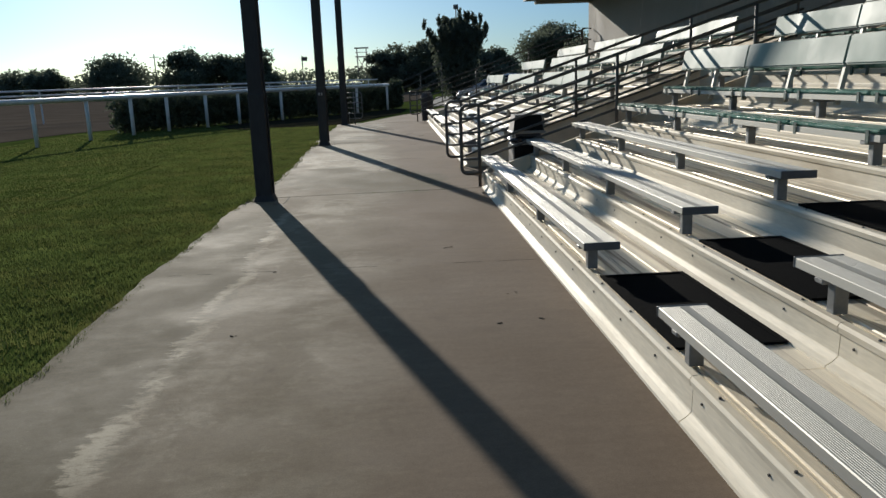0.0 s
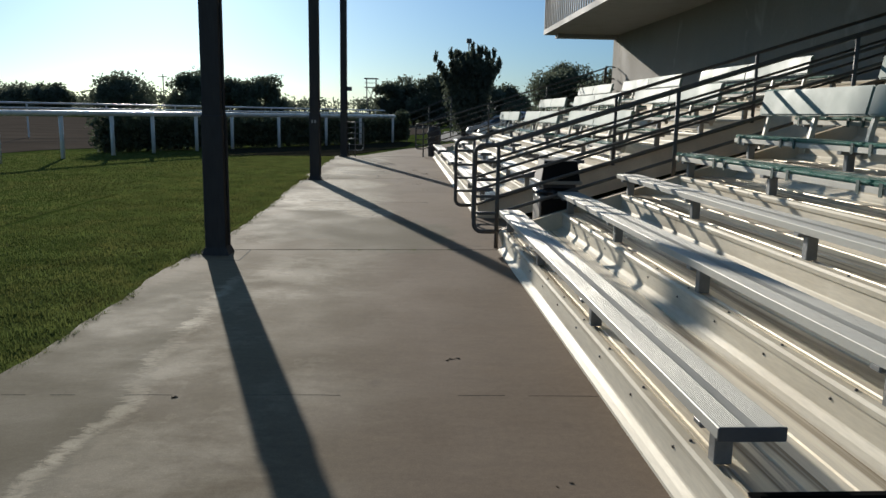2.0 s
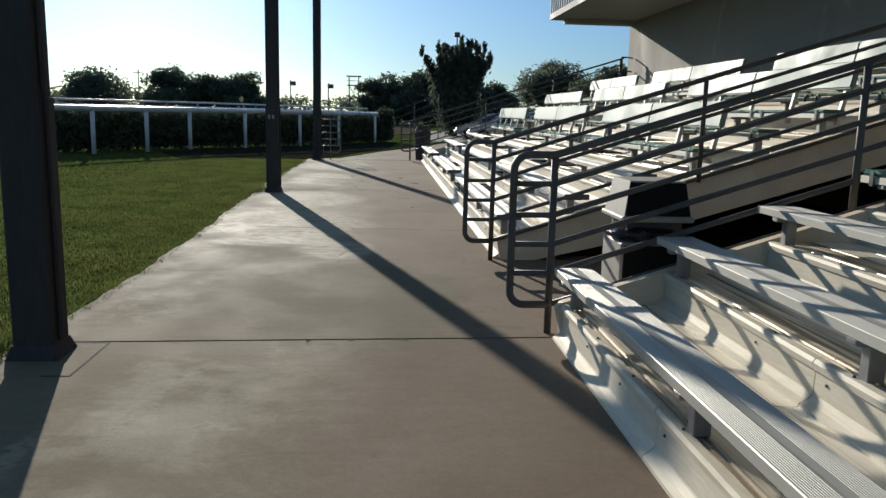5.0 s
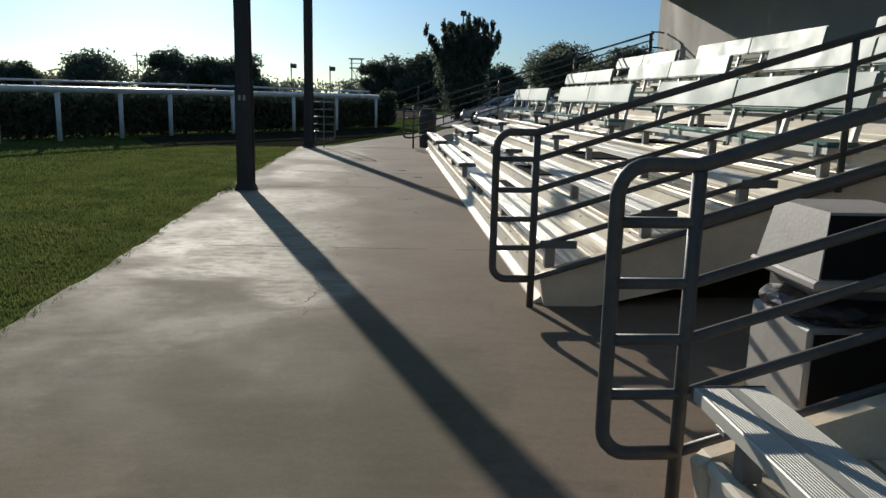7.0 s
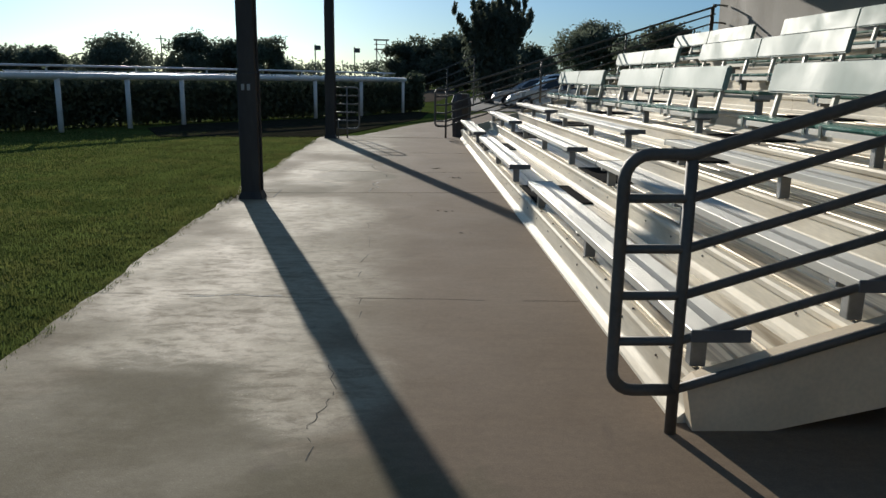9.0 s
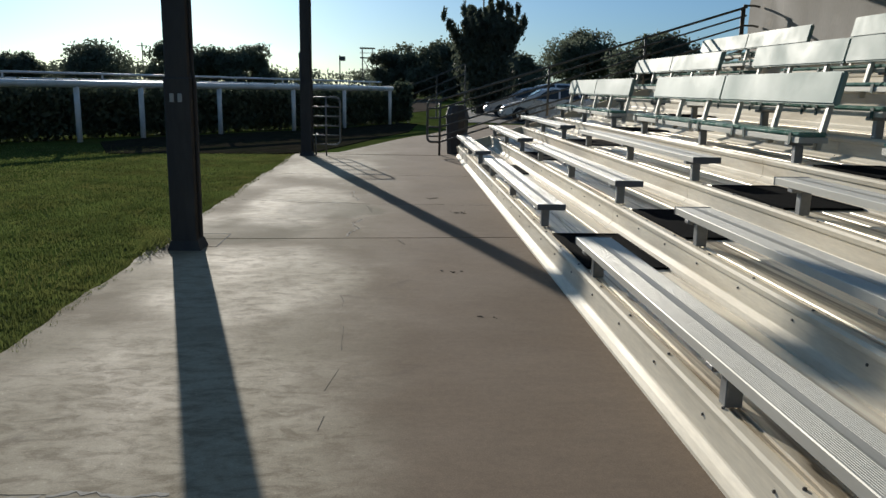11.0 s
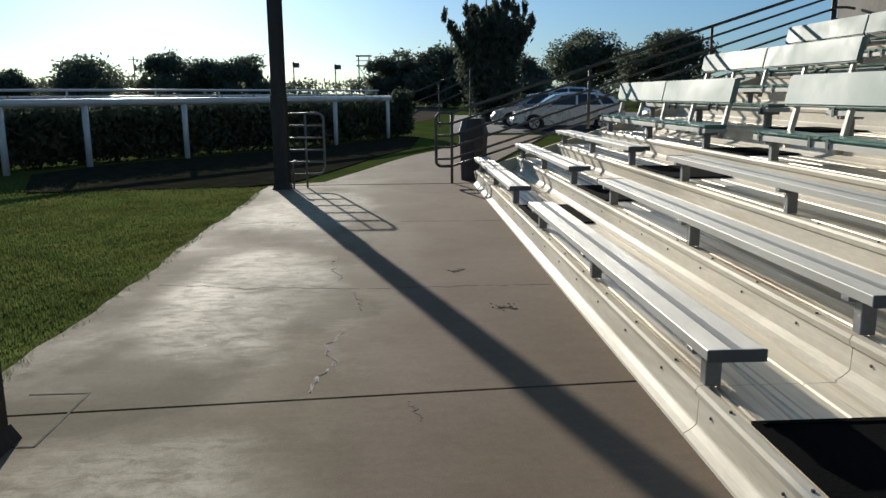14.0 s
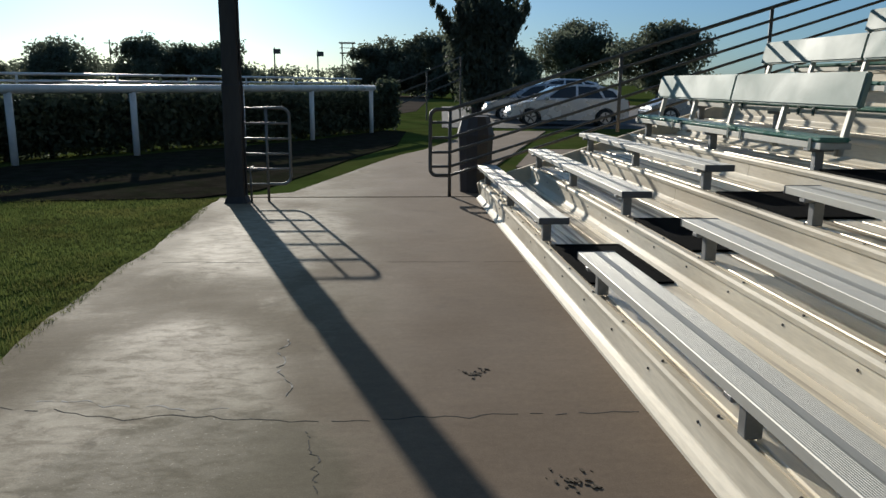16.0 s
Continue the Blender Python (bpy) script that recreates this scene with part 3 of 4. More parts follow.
part("roof", box(-3.0, 8.2, -0.2, 42.8, 9.5, 9.9), "fascia", building)
far_wall = part("end_wall", box(5.6, 7.7, 11.16, 13.84, -0.1, 1.9), "sidewall")
tagged(far_wall, "shaded wall closing the passage under the stand", "wall", kind="structure")

# ---- white rail fence and hedge ----
FENCE = [(-13.0, 15.0), (-11.8, 19.5), (-10.9, 23.0), (-9.9, 26.6), (-8.9, 29.4), (-7.8, 31.6), (-6.4, 33.7), (-4.8, 35.8), (-3.2, 37.9), (-1.66, 40.1), (-0.1, 43.4)]


def along(points, step):
    out, carry = [], 0.0
    for (xa, ya), (xb, yb) in zip(points[:-1], points[1:]):
        L = math.hypot(xb - xa, yb - ya)
        d = carry
        while d < L:
            out.append((xa + (xb - xa) * d / L, ya + (yb - ya) * d / L, math.degrees(math.atan2(yb - ya, xb - xa))))
            d += step
        carry = d - L
    return out


fence = thing("rail_fence", 0, 0, 0, "white painted racecourse rail fence on slim posts", "fence")
part("rail", tube([(x, y, 1.32) for x, y in FENCE], 0.085, 12), "white", fence, smooth=True)
fine_line = along(FENCE, 0.1)
for s_at in (2.0, 4.5, 7.0, 9.5, 12.0, 14.2, 16.1, 18.2, 20.0, 22.5, 25.4, 27.9, 31.45):
    x, y, a = fine_line[min(len(fine_line) - 1, round(s_at / 0.1))]
    part("post", tube([(x, y, -0.1), (x, y, 0.6), (x, y, 1.3)], 0.065, 8), "white", fence, smooth=True)
FAR = [(-60, 20), (-34, 30), (-19, 42), (-11, 50), (-4, 63), (-1.2, 72)]
far_fence = thing("rail_fence", 0, 0, 0, "distant white racecourse rail across the track", "fence")
part("rail", tube([(x, y, 1.68) for x, y in FAR], 0.05, 8), "white", far_fence)
part("rail", tube([(x - 1.5, y + 2.5, 1.42) for x, y in FAR], 0.05, 8), "white", far_fence)
for x, y, a in along(FAR, 4.0):
    part("post", tube([(x, y, -0.1), (x, y, 0.6), (x, y, 1.66)], 0.045, 6), "white", far_fence)


def leaf_cloud(name, centers, radii, count, size, mat, parent, seed, shell=0.55, up=0.0):
    """Many small leaf quads in and on a set of ellipsoids."""
    g = np.random.default_rng(seed)
    centers, radii = np.array(centers, float), np.array(radii, float)
    w = (radii[:, 0] * radii[:, 1] + radii[:, 0] * radii[:, 2])
    idx = g.choice(len(centers), count, p=w / w.sum())
    d = g.normal(size=(count, 3))
    d /= np.linalg.norm(d, axis=1)[:, None]
    rad = shell + (1 - shell) * g.random(count) ** 0.6
    c = centers[idx] + d * radii[idx] * rad[:, None] * (1 + 0.18 * g.normal(size=count))[:, None]
    u = g.normal(size=(count, 3))
    u[:, 2] += up * 3
    u /= np.linalg.norm(u, axis=1)[:, None]
    v = np.cross(u, g.normal(size=(count, 3)))
    v /= np.linalg.norm(v, axis=1)[:, None]
    s = (size * (0.6 + 0.8 * g.random(count)))[:, None]
    long = 1.0 + up
    verts = np.stack([c - u * s * long, c + v * s * 0.5, c + u * s * long, c - v * s * 0.5], 1).reshape(-1, 3)
    faces = np.arange(count * 4).reshape(-1, 4)
    return mesh_raw(name, verts.tolist(), faces.tolist(), mat, parent)


HEDGE = [(-10.0, 30.2), (-8.6, 32.3), (-7.1, 34.5), (-5.4, 36.7), (-3.8, 38.8), (-2.2, 41.0), (-0.9, 43.5), (0.25, 45.2)]
hedge = thing("hedge", -6, 38, 0, "long dark clipped hedge behind the white rail", "hedge")
hedge_end = [(6.3 + dx, 6.8 + dy, 0.28 + 0.27 * k) for k in range(5) for dx in (-0.12, 0.14) for dy in (-0.15, 0.2)]
cs = hedge_end + [(x + 6, y - 38, z) for x, y, a in along(HEDGE, 0.3) for z in (0.38, 0.92)]
leaf_cloud("foliage", cs, [(0.27, 0.27, 0.24)] * len(hedge_end) + [(0.5, 0.5, 0.42)] * (len(cs) - len(hedge_end)), 54000, 0.075, "hedge", hedge, 11, 0.3)
for x, y, a in along(HEDGE, 0.9):
    part("stem", tube([(x + 6, y - 38, -0.06), (x + 6.05, y - 38, 0.4), (x + 6, y - 38, 0.8)], 0.05, 6), "bark", hedge)

# ---- passage things ----
bin_1 = thing("trash_bin", 2.11, 11.66, 0, "beige square trash bin with hood and black bag", "trash bin")
part("body", box(-0.235, 0.235, -0.22, 0.22, -0.004, 0.58, 0.012), "bin", bin_1)
part("inner_can", box(-0.19, 0.19, -0.18, 0.18, 0.581, 0.72), "bin_dark", bin_1)
bm = bmesh.new()
bmesh.ops.create_cone(bm, cap_ends=True, segments=4, radius1=0.325, radius2=0.27, depth=0.235, matrix=Matrix.Translation((0, 0, 0.8775)) @ Matrix.Rotation(radians(45), 4, "Z"))
part("hood", bm, "bin", bin_1)
# black sheets cover the -y side of the body and the hood
part("front_panel", box(-0.215, 0.215, -0.228, -0.2195, 0.01, 0.56), "flap", bin_1, "dark sheet on the body front")
bm = bmesh.new()
vs = [bm.verts.new(p) for p in ((-0.222, -0.236, 0.765), (0.222, -0.236, 0.765), (0.19, -0.2, 0.985), (-0.19, -0.2, 0.985))]
bm.faces.new(vs)
rr = bmesh.ops.extrude_face_region(bm, geom=bm.faces[:])
bmesh.ops.translate(bm, vec=(0, 0.03, 0), verts=[v for v in rr["geom"] if isinstance(v, bmesh.types.BMVert)])
bmesh.ops.recalc_face_normals(bm, faces=bm.faces)
part("flap", bm, "flap", bin_1, "dark sheet on the hood front")
part("hood_rim", box(-0.25, 0.25, -0.25, 0.25, 0.722, 0.76, 0.01), "bin", bin_1)
bm = bmesh.new()
bmesh.ops.create_icosphere(bm, subdivisions=3, radius=0.27)
for v in bm.verts:
    v.co.z *= 0.25
    v.co *= 1 + 0.12 * noise.noise(v.co * 9)
bmesh.ops.transform(bm, matrix=Matrix.Translation((-0.02, -0.01, 0.63)), verts=bm.verts)
part("bag", bm, "bag", bin_1)

bin_2 = thing("trash_bin", 1.44, 30.2, 0, "dark slatted barrel trash bin with a domed lid", "trash bin")
bm = bmesh.new()
bmesh.ops.create_cone(bm, cap_ends=True, segments=10, radius1=0.22, radius2=0.25, depth=0.78, matrix=Matrix.Translation((0, 0, 0.39)))
part("barrel", bm, "bin_dark", bin_2)
bm = bmesh.new()
bmesh.ops.create_cone(bm, cap_ends=True, segments=10, radius1=0.265, radius2=0.19, depth=0.25, matrix=Matrix.Translation((0, 0, 0.92)))
part("lid", bm, "bin_dark", bin_2)
bm = bmesh.new()
bmesh.ops.create_cone(bm, cap_ends=True, segments=10, radius1=0.27, radius2=0.27, depth=0.03, matrix=Matrix.Translation((0, 0, 0.785)))
part("rim", bm, "bin_dark", bin_2)

# ---- gate panel tied to the last post ----
gate = thing("gate_panel", -1.575, 29.3, 0, "galvanised tube gate panel fixed to the timber post", "gate")
w, zb, zt = 0.565, 0.22, 1.17
loop = [(0.0, 0, zb), (w - 0.1, 0, zb)] + arc(w - 0.1, zb + 0.1, 0.1, 270, 360)[1:] + arc(w - 0.1, zt - 0.1, 0.1, 0, 90) + [(0.0, 0, zt)]
part("frame", tube(loop, 0.02, 8, True), "galv", gate, smooth=True)
for i in range(1, 5):
    part("bar", tube([(0, 0, zb + (zt - zb) * i / 5), (0.3, 0, zb + (zt - zb) * i / 5), (w, 0, zb + (zt - zb) * i / 5)], 0.015, 8), "galv", gate, smooth=True)
part("upright", tube([(0.28, 0, -0.005), (0.28, 0, 0.6), (0.28, 0, zt)], 0.017, 8), "galv", gate, smooth=True)
part("prop", tube([(0.08, -0.1, -0.005), (0.08, -0.1, 0.3), (0.08, -0.1, 0.42), (0.1, -0.02, 0.44)], 0.015, 8), "galv", gate, smooth=True)

# ---- distance: trees, poles, tower, cars ----
def tree(name, x, y, label, blobs, leaves, size, mat, trunk_h, trunk_r, seed, up=0.0, shell=0.45):
    """A tapered trunk with limbs and a crown of many leaf clumps."""
    t = thing(name, x, y, 0, label, "tree")
    bm = bmesh.new()
    g = random.Random(seed)
    rings = []
    for i in range(5):
        f = i / 4
        rings.append([bm.verts.new((trunk_r * (1 - 0.55 * f) * math.cos(k * math.tau / 8) + 0.1 * f, trunk_r * (1 - 0.55 * f) * math.sin(k * math.tau / 8), -0.1 + (trunk_h + 0.1) * f)) for k in range(8)])
    for a, c in zip(rings[:-1], rings[1:]):
        for k in range(8):
            bm.faces.new((a[k], a[(k + 1) % 8], c[(k + 1) % 8], c[k]))
    for bx, by, bz, *_ in blobs[:9]:
        add_tube(bm, [(0.05, 0, trunk_h * 0.6), (bx * 0.5, by * 0.5, (trunk_h * 0.7 + bz) / 2), (bx, by, bz)], trunk_r * 0.25, 5)
    part("trunk", bm, "bark", t)
    leaf_cloud("crown", [b[:3] for b in blobs], [b[3:] for b in blobs], leaves, size, mat, t, seed, shell, up)
    return t


def round_crown(r, z0, z1, seed, n=26):
    g = random.Random(seed)
    out = []
    for i in range(n):
        a, q = g.uniform(0, math.tau), math.sqrt(g.random())
        z = g.uniform(z0, z1)
        f = math.sqrt(max(0.05, 1 - ((z - (z0 * 0.6 + z1 * 0.4)) / (z1 - z0) * 1.5) ** 2))
        s = r * g.uniform(0.22, 0.4)
        out.append((q * r * 0.85 * f * math.cos(a), q * r * 0.85 * f * math.sin(a), z, s, s, s * 0.8))
    return out


g = random.Random(5)
blobs = [(0, 0, 1.5, 1.0, 1.0, 1.3), (0, 0, 2.6, 1.45, 1.4, 1.2), (0.15, 0, 3.7, 1.6, 1.5, 1.1), (0.7, 0.2, 1.9, 1.1, 1.1, 1.3), (0.3, 0, 4.4, 1.4, 1.3, 0.8)]
for i in range(42):
    a, far = g.uniform(0, math.tau), g.uniform(0.3, 2.35)
    top = 5.75 - 0.28 * far + g.uniform(-0.5, 0.45)
    for f in (0.0, 0.33, 0.66, 1.0):
        rr, zz = far * (0.45 + 0.55 * f), 3.2 + (top - 3.2) * f
        blobs.append((0.15 + rr * math.cos(a), rr * math.sin(a), zz, 0.34 - 0.2 * f, 0.34 - 0.2 * f, 0.55 - 0.2 * f))
tree("juniper_tree", 4.75, 57.5, "dark spiky juniper tree beside the parking lot", blobs, 42000, 0.11, "leaf_dark", 3.0, 0.3, 21, 0.5, 0.25)
tree("round_tree", 22.6, 110, "dark rounded tree beyond the parked cars", round_crown(5.2, 2.2, 7.6, 3, 40), 17000, 0.2, "leaf", 2.4, 0.3, 31)
tree("round_tree", 21.9, 80, "dark rounded tree beyond the parked cars", round_crown(3.7, 1.6, 5.4, 4, 34), 14000, 0.16, "leaf", 2.2, 0.3, 32)
for i, (x, y, r, z) in enumerate(((-1.0, 101, 2.8, 4.6), (1.8, 104, 3.6, 5.3), (5.0, 98, 3.8, 5.4), (8.8, 96, 4.0, 4.9), (11.8, 92, 3.4, 4.0))):
    tree("shade_tree", x, y, "dense dark green tree in a clump behind the track", round_crown(r, 0.8, z, 40 + i, 30), 9000, 0.2, "leaf", 2.0, 0.3, 50 + i)
for i, (x, y, r, z) in enumerate(((-74, 155, 6.5, 4.4), (-63.5, 150, 4.5, 5.6), (-51.5, 150, 7.5, 6.1), (-38, 150, 6.0, 7.1), (-32, 152, 5.0, 6.0), (-25.5, 150, 5.0, 6.7))):
    tree("field_tree", x, y, "hazy green tree across the race track", round_crown(r, 1.2, z, 60 + i, 30), 7000, 0.3, "leaf", 2.4, 0.4, 70 + i)
wood = thing("far_woods", -40, 230, 0, "low far treeline along the horizon", "treeline", kind="stuff")
g = np.random.default_rng(8)
cs = np.stack([g.uniform(-190, 130, 420), g.uniform(-10, 10, 420), g.uniform(0.5, 4.6, 420)], 1)
leaf_cloud("woods", cs, np.stack([g.uniform(2, 5, 420), np.full(420, 2.0), g.uniform(1.0, 2.2, 420)], 1), 26000, 0.5, "leaf", wood, 9, 0.2)

tower = thing("judges_tower", -5.4, 150, 0, "thin open steel viewing tower with a flat canopy", "tower")
for sx in (-0.8, 0.8):
    for sy in (-0.8, 0.8):
        part("leg", tube([(sx, sy, -0.1), (sx, sy, 3), (sx * 1.1, sy, 7.6)], 0.07, 6), "rail", tower)
part("platform", box(-1.2, 1.2, -1.2, 1.2, 6.0, 6.15), "rail", tower)
part("canopy", box(-1.3, 1.3, -1.3, 1.3, 7.6, 7.75), "rail", tower)
for z0, z1, s in ((0.5, 3.2, 1), (3.2, 6.0, -1), (3.2, 6.0, 1)):
    part("brace", tube([(-0.8 * s, -0.8, z0), (0, -0.8, (z0 + z1) / 2), (0.8 * s, -0.8, z1)], 0.05, 6), "rail", tower)
part("guard_rail", tube([(-1.2, -1.2, 6.85), (0, -1.2, 6.85), (1.2, -1.2, 6.85)], 0.05, 6), "rail", tower)
for x, y, h in ((-13.2, 120, 5.6), (-8.0, 122, 5.4)):
    p = thing("flood_light", x, y, 0, "slim pole with a small flood lamp head", "light pole", "flood light poles")
    part("pole", tube([(0, 0, -0.1), (0, 0, 2), (0, 0, h)], 0.09, 6), "rail", p)
    part("lamp_head", box(-0.1, 0.75, -0.2, 0.2, h - 0.75, h - 0.15, 0.05), "rail", p)
lamp = thing("flood_light", 5.45, 64, 0, "slim pole with a lamp head above the juniper", "light pole", "flood light poles")
part("pole", tube([(0, 0, -0.1), (0, 0, 3), (0, 0, 7.1)], 0.05, 6), "rail", lamp)
part("lamp_head", box(-0.2, 0.2, -0.15, 0.15, 6.9, 7.25, 0.05), "rail", lamp)
for x, y, h in ((-48, 165, 8.5), (-46, 168, 8.0)):
    p = thing("utility_pole", x, y, 0, "thin far timber utility pole with a crossarm", "utility pole", "utility poles")
    part("pole", tube([(0, 0, -0.1), (0, 0, 4), (0, 0, h)], 0.12, 6), "bark", p)
    part("crossarm", box(-1.0, 1.0, -0.08, 0.08, h - 0.7, h - 0.55), "bark", p)


def wheel(parent, x, y, r=0.31):
    w = part("wheel", box(x - 0.02, x + 0.02, y + 0.04, y + 0.06, r - 0.02, r + 0.02), "tyre", parent)
    bm = bmesh.new()
    m = Matrix.Translation((x, y, r)) @ Matrix.Rotation(radians(90), 4, "X")
    bmesh.ops.create_cone(bm, cap_ends=True, segments=24, radius1=r, radius2=r, depth=0.2, matrix=m)
    bmesh.ops.bevel(bm, geom=[e for e in bm.edges if len(e.link_faces) == 2 and e.calc_face_angle(0) > 1.0], offset=0.03, segments=2, affect="EDGES")
    part("tyre", bm, "tyre", w)
    bm = bmesh.new()
    bmesh.ops.create_cone(bm, cap_ends=True, segments=20, radius1=r * 0.62, radius2=r * 0.66, depth=0.03, matrix=Matrix.Translation((x, y - 0.104, r)) @ Matrix.Rotation(radians(90), 4, "X"))
    part("rim", bm, "rim", w)
    bm = bmesh.new()
    for k in range(5):
        m = Matrix.Translation((x, y - 0.124, r)) @ Matrix.Rotation(k * math.tau / 5, 4, "Y") @ Matrix.Translation((0, 0, r * 0.36))
        bmesh.ops.create_cube(bm, size=1, matrix=m @ Matrix.Diagonal((0.05, 0.012, r * 0.5, 1)))
    part("spokes", bm, "bin_dark", w)


def car(x, y, rz, paint, label, scale=1.0, tall=0.0):
    """A hatchback, nose towards -x, built from side outlines."""
    c = thing("parked_car", x, y, -0.012, label, "car", "parked cars", rz)
    W = 0.86
    body = [(0.0, 0.34), (0.02, 0.55), (0.12, 0.68), (0.6, 0.84), (1.05, 0.93), (3.9, 0.98), (4.28, 0.95), (4.36, 0.6), (4.33, 0.32), (3.9, 0.24), (3.86, 0.42), (3.72, 0.6), (3.5, 0.67), (3.28, 0.6), (3.14, 0.42), (3.1, 0.22), (1.2, 0.22), (1.16, 0.42), (1.02, 0.6), (0.8, 0.67), (0.58, 0.6), (0.44, 0.42), (0.4, 0.24)]
    bm = prism([(a * scale, b + tall * (b > 0.8)) for a, b in body], -W, W)
    part("body", bm, paint, c)
    roof = [(0.92, 0.94), (1.75, 1.4), (2.3, 1.5), (3.2, 1.48), (3.9, 1.3), (4.2, 0.96)]
    bm = bmesh.new()
    rings = []
    for s in (-1, 1):
        rings.append([bm.verts.new((a * scale, s * (W - 0.02 - 0.28 * (b - 0.94)), b + tall)) for a, b in roof])
    n = len(roof)
    for i in range(n):
        bm.faces.new((rings[0][i], rings[0][(i + 1) % n], rings[1][(i + 1) % n], rings[1][i]))
    bm.faces.new(rings[0][::-1])
    bm.faces.new(rings[1])
    bmesh.ops.recalc_face_normals(bm, faces=bm.faces)
    part("cabin", bm, paint, c)

    def pane(name, pts, off):
        b2 = bmesh.new()
        vs = [b2.verts.new((a * scale, -(W - 0.02 - 0.28 * (b - 0.94)) - off, b + tall)) for a, b in pts]
        ws = [b2.verts.new((v.co.x, v.co.y + 0.02, v.co.z)) for v in vs]
        k = len(vs)
        b2.faces.new(vs)
        b2.faces.new(ws[::-1])
        for i in range(k):
            b2.faces.new((vs[i], ws[i], ws[(i + 1) % k], vs[(i + 1) % k]))
        bmesh.ops.recalc_face_normals(b2, faces=b2.faces)
        part(name, b2, "car_glass", c, "dark side window glass")

    pane("side_window", [(1.4, 1.0), (1.86, 1.34), (2.3, 1.42), (2.42, 1.42), (2.42, 1.0)], 0.006)
    pane("side_window", [(2.5, 1.0), (2.5, 1.42), (3.15, 1.4), (3.4, 1.0)], 0.006)
    pane("side_window", [(3.48, 1.02), (3.26, 1.38), (3.75, 1.26), (3.95, 1.04)], 0.006)
    bm = bmesh.new()
    vs = [bm.verts.new(p) for p in ((0.98 * scale, -0.74, 0.985 + tall), (0.98 * scale, 0.74, 0.985 + tall), (1.7 * scale, 0.66, 1.385 + tall), (1.7 * scale, -0.66, 1.385 + tall))]
    bm.faces.new(vs)
    r = bmesh.ops.extrude_face_region(bm, geom=bm.faces[:])
    bmesh.ops.translate(bm, vec=(-0.012, 0, 0.02), verts=[v for v in r["geom"] if isinstance(v, bmesh.types.BMVert)])
    bmesh.ops.recalc_face_normals(bm, faces=bm.faces)
    part("windscreen", bm, "car_glass", c, "dark windscreen glass")
    for sx in (0.8, 3.5):
        for sy in (-0.76, 0.76):
            wheel(c, sx * scale, sy)
    for sy in (-0.72, 0.5):
        part("headlight", box(0.06 * scale, 0.34 * scale, sy - 0.13, sy + 0.1, 0.6, 0.735, 0.03), "lamp_clear", c, "clear headlight")
        part("tail_light", box(4.24 * scale, 4.36 * scale, sy - 0.12, sy + 0.12, 0.7, 0.9, 0.02), "lamp_red", c, "red tail light")
    part("door_handle", box(2.2 * scale, 2.38 * scale, -W - 0.03, -W - 0.003, 0.85, 0.88, 0.008), paint, c)
    part("door_handle", box(3.2 * scale, 3.38 * scale, -W - 0.03, -W - 0.003, 0.86, 0.89, 0.008), paint, c)
    part("side_mirror", box(1.3 * scale, 1.45 * scale, -W - 0.16, -W + 0.05, 0.96 + tall, 1.08 + tall, 0.03), paint, c)
    part("bumper", box(-0.05, 0.1, -0.8, 0.8, 0.3, 0.5, 0.04), paint, c)
    return c


car(4.75, 48.2, -4, "car_silver", "silver hatchback parked on the asphalt")
car(4.4, 52.0, -4, "car_grey", "grey car parked behind the silver hatchback")
car(6.0, 56.0, -4, "car_silver", "tall silver van parked in the lot", 1.05, 0.25)
car(10.6, 50.0, -4, "car_grey", "grey car parked near the bleachers", 1.0, 0.1)

# ---- far stair railing by the trees ----
fr = thing("stair_railing", 0.6, 52, 0, "thin dark stair railing in front of the trees", "railing")
for z in (0.5, 0.95, 1.4):
    part("bar", tube([(0, 0, z), (1.4, 0, z + 0.55), (2.8, 0, z + 1.15)], 0.03, 6), "rail", fr)
for x in (0.0, 1.4, 2.8):
    part("post", tube([(x, 0, -0.1), (x, 0, 0.6), (x, 0, 1.4 + x * 0.41)], 0.035, 6), "rail", fr)

# ---- top landing railing ----
tl = thing("landing_railing", 7.35, 29.72, 2.1, "dark pipe railing round the top landing", "railing")
for z in (0.35, 0.7, 1.1):
    part("bar", tube([(0, 0, z), (0.2, 0.0, z), (0.33, 0.0, z - 0.02)], 0.022, 8), "rail", tl)
part("post", tube([(0, 0, 0.0), (0, 0, 0.5), (0, 0, 1.12)], 0.027, 8), "rail", tl)

# ---- grass ----
lawn = thing("grass", -3, 15, 0, "short green lawn blades with dry patches", "grass", kind="stuff")
g = np.random.default_rng(12)
CLUMPS = g.random((97, 89))


def blades(n, x0, x1, y0, y1, h, w):
    x, y = x0 + (x1 - x0) * g.random(n) ** 1.4, g.uniform(y0, y1, n)
    edge = np.array([edge_wobble(v) for v in y]) if x0 > -3 else None
    if edge is not None:
        x = np.minimum(x, 9) - x0 + edge + 0.05 * g.random(n) + 0.03
    a = g.uniform(0, math.tau, n)
    clump = CLUMPS[(x * 9).astype(int) % 97, (y * 9).astype(int) % 89] * 0.6 + CLUMPS[(x * 23).astype(int) % 97, (y * 23).astype(int) % 89] * 0.4
    hh = h * (0.5 + g.random(n)) * (0.45 + 1.0 * clump)
    lean = 0.7 * hh * g.random(n)
    c, s = np.cos(a), np.sin(a)
    z = np.full(n, -0.036)
    p0 = np.stack([x - c * w, y - s * w, z], 1)
    p1 = np.stack([x + c * w, y + s * w, z], 1)
    p2 = np.stack([x - s * lean, y + c * lean, z + hh], 1)
    return np.stack([p0, p1, p2], 1)


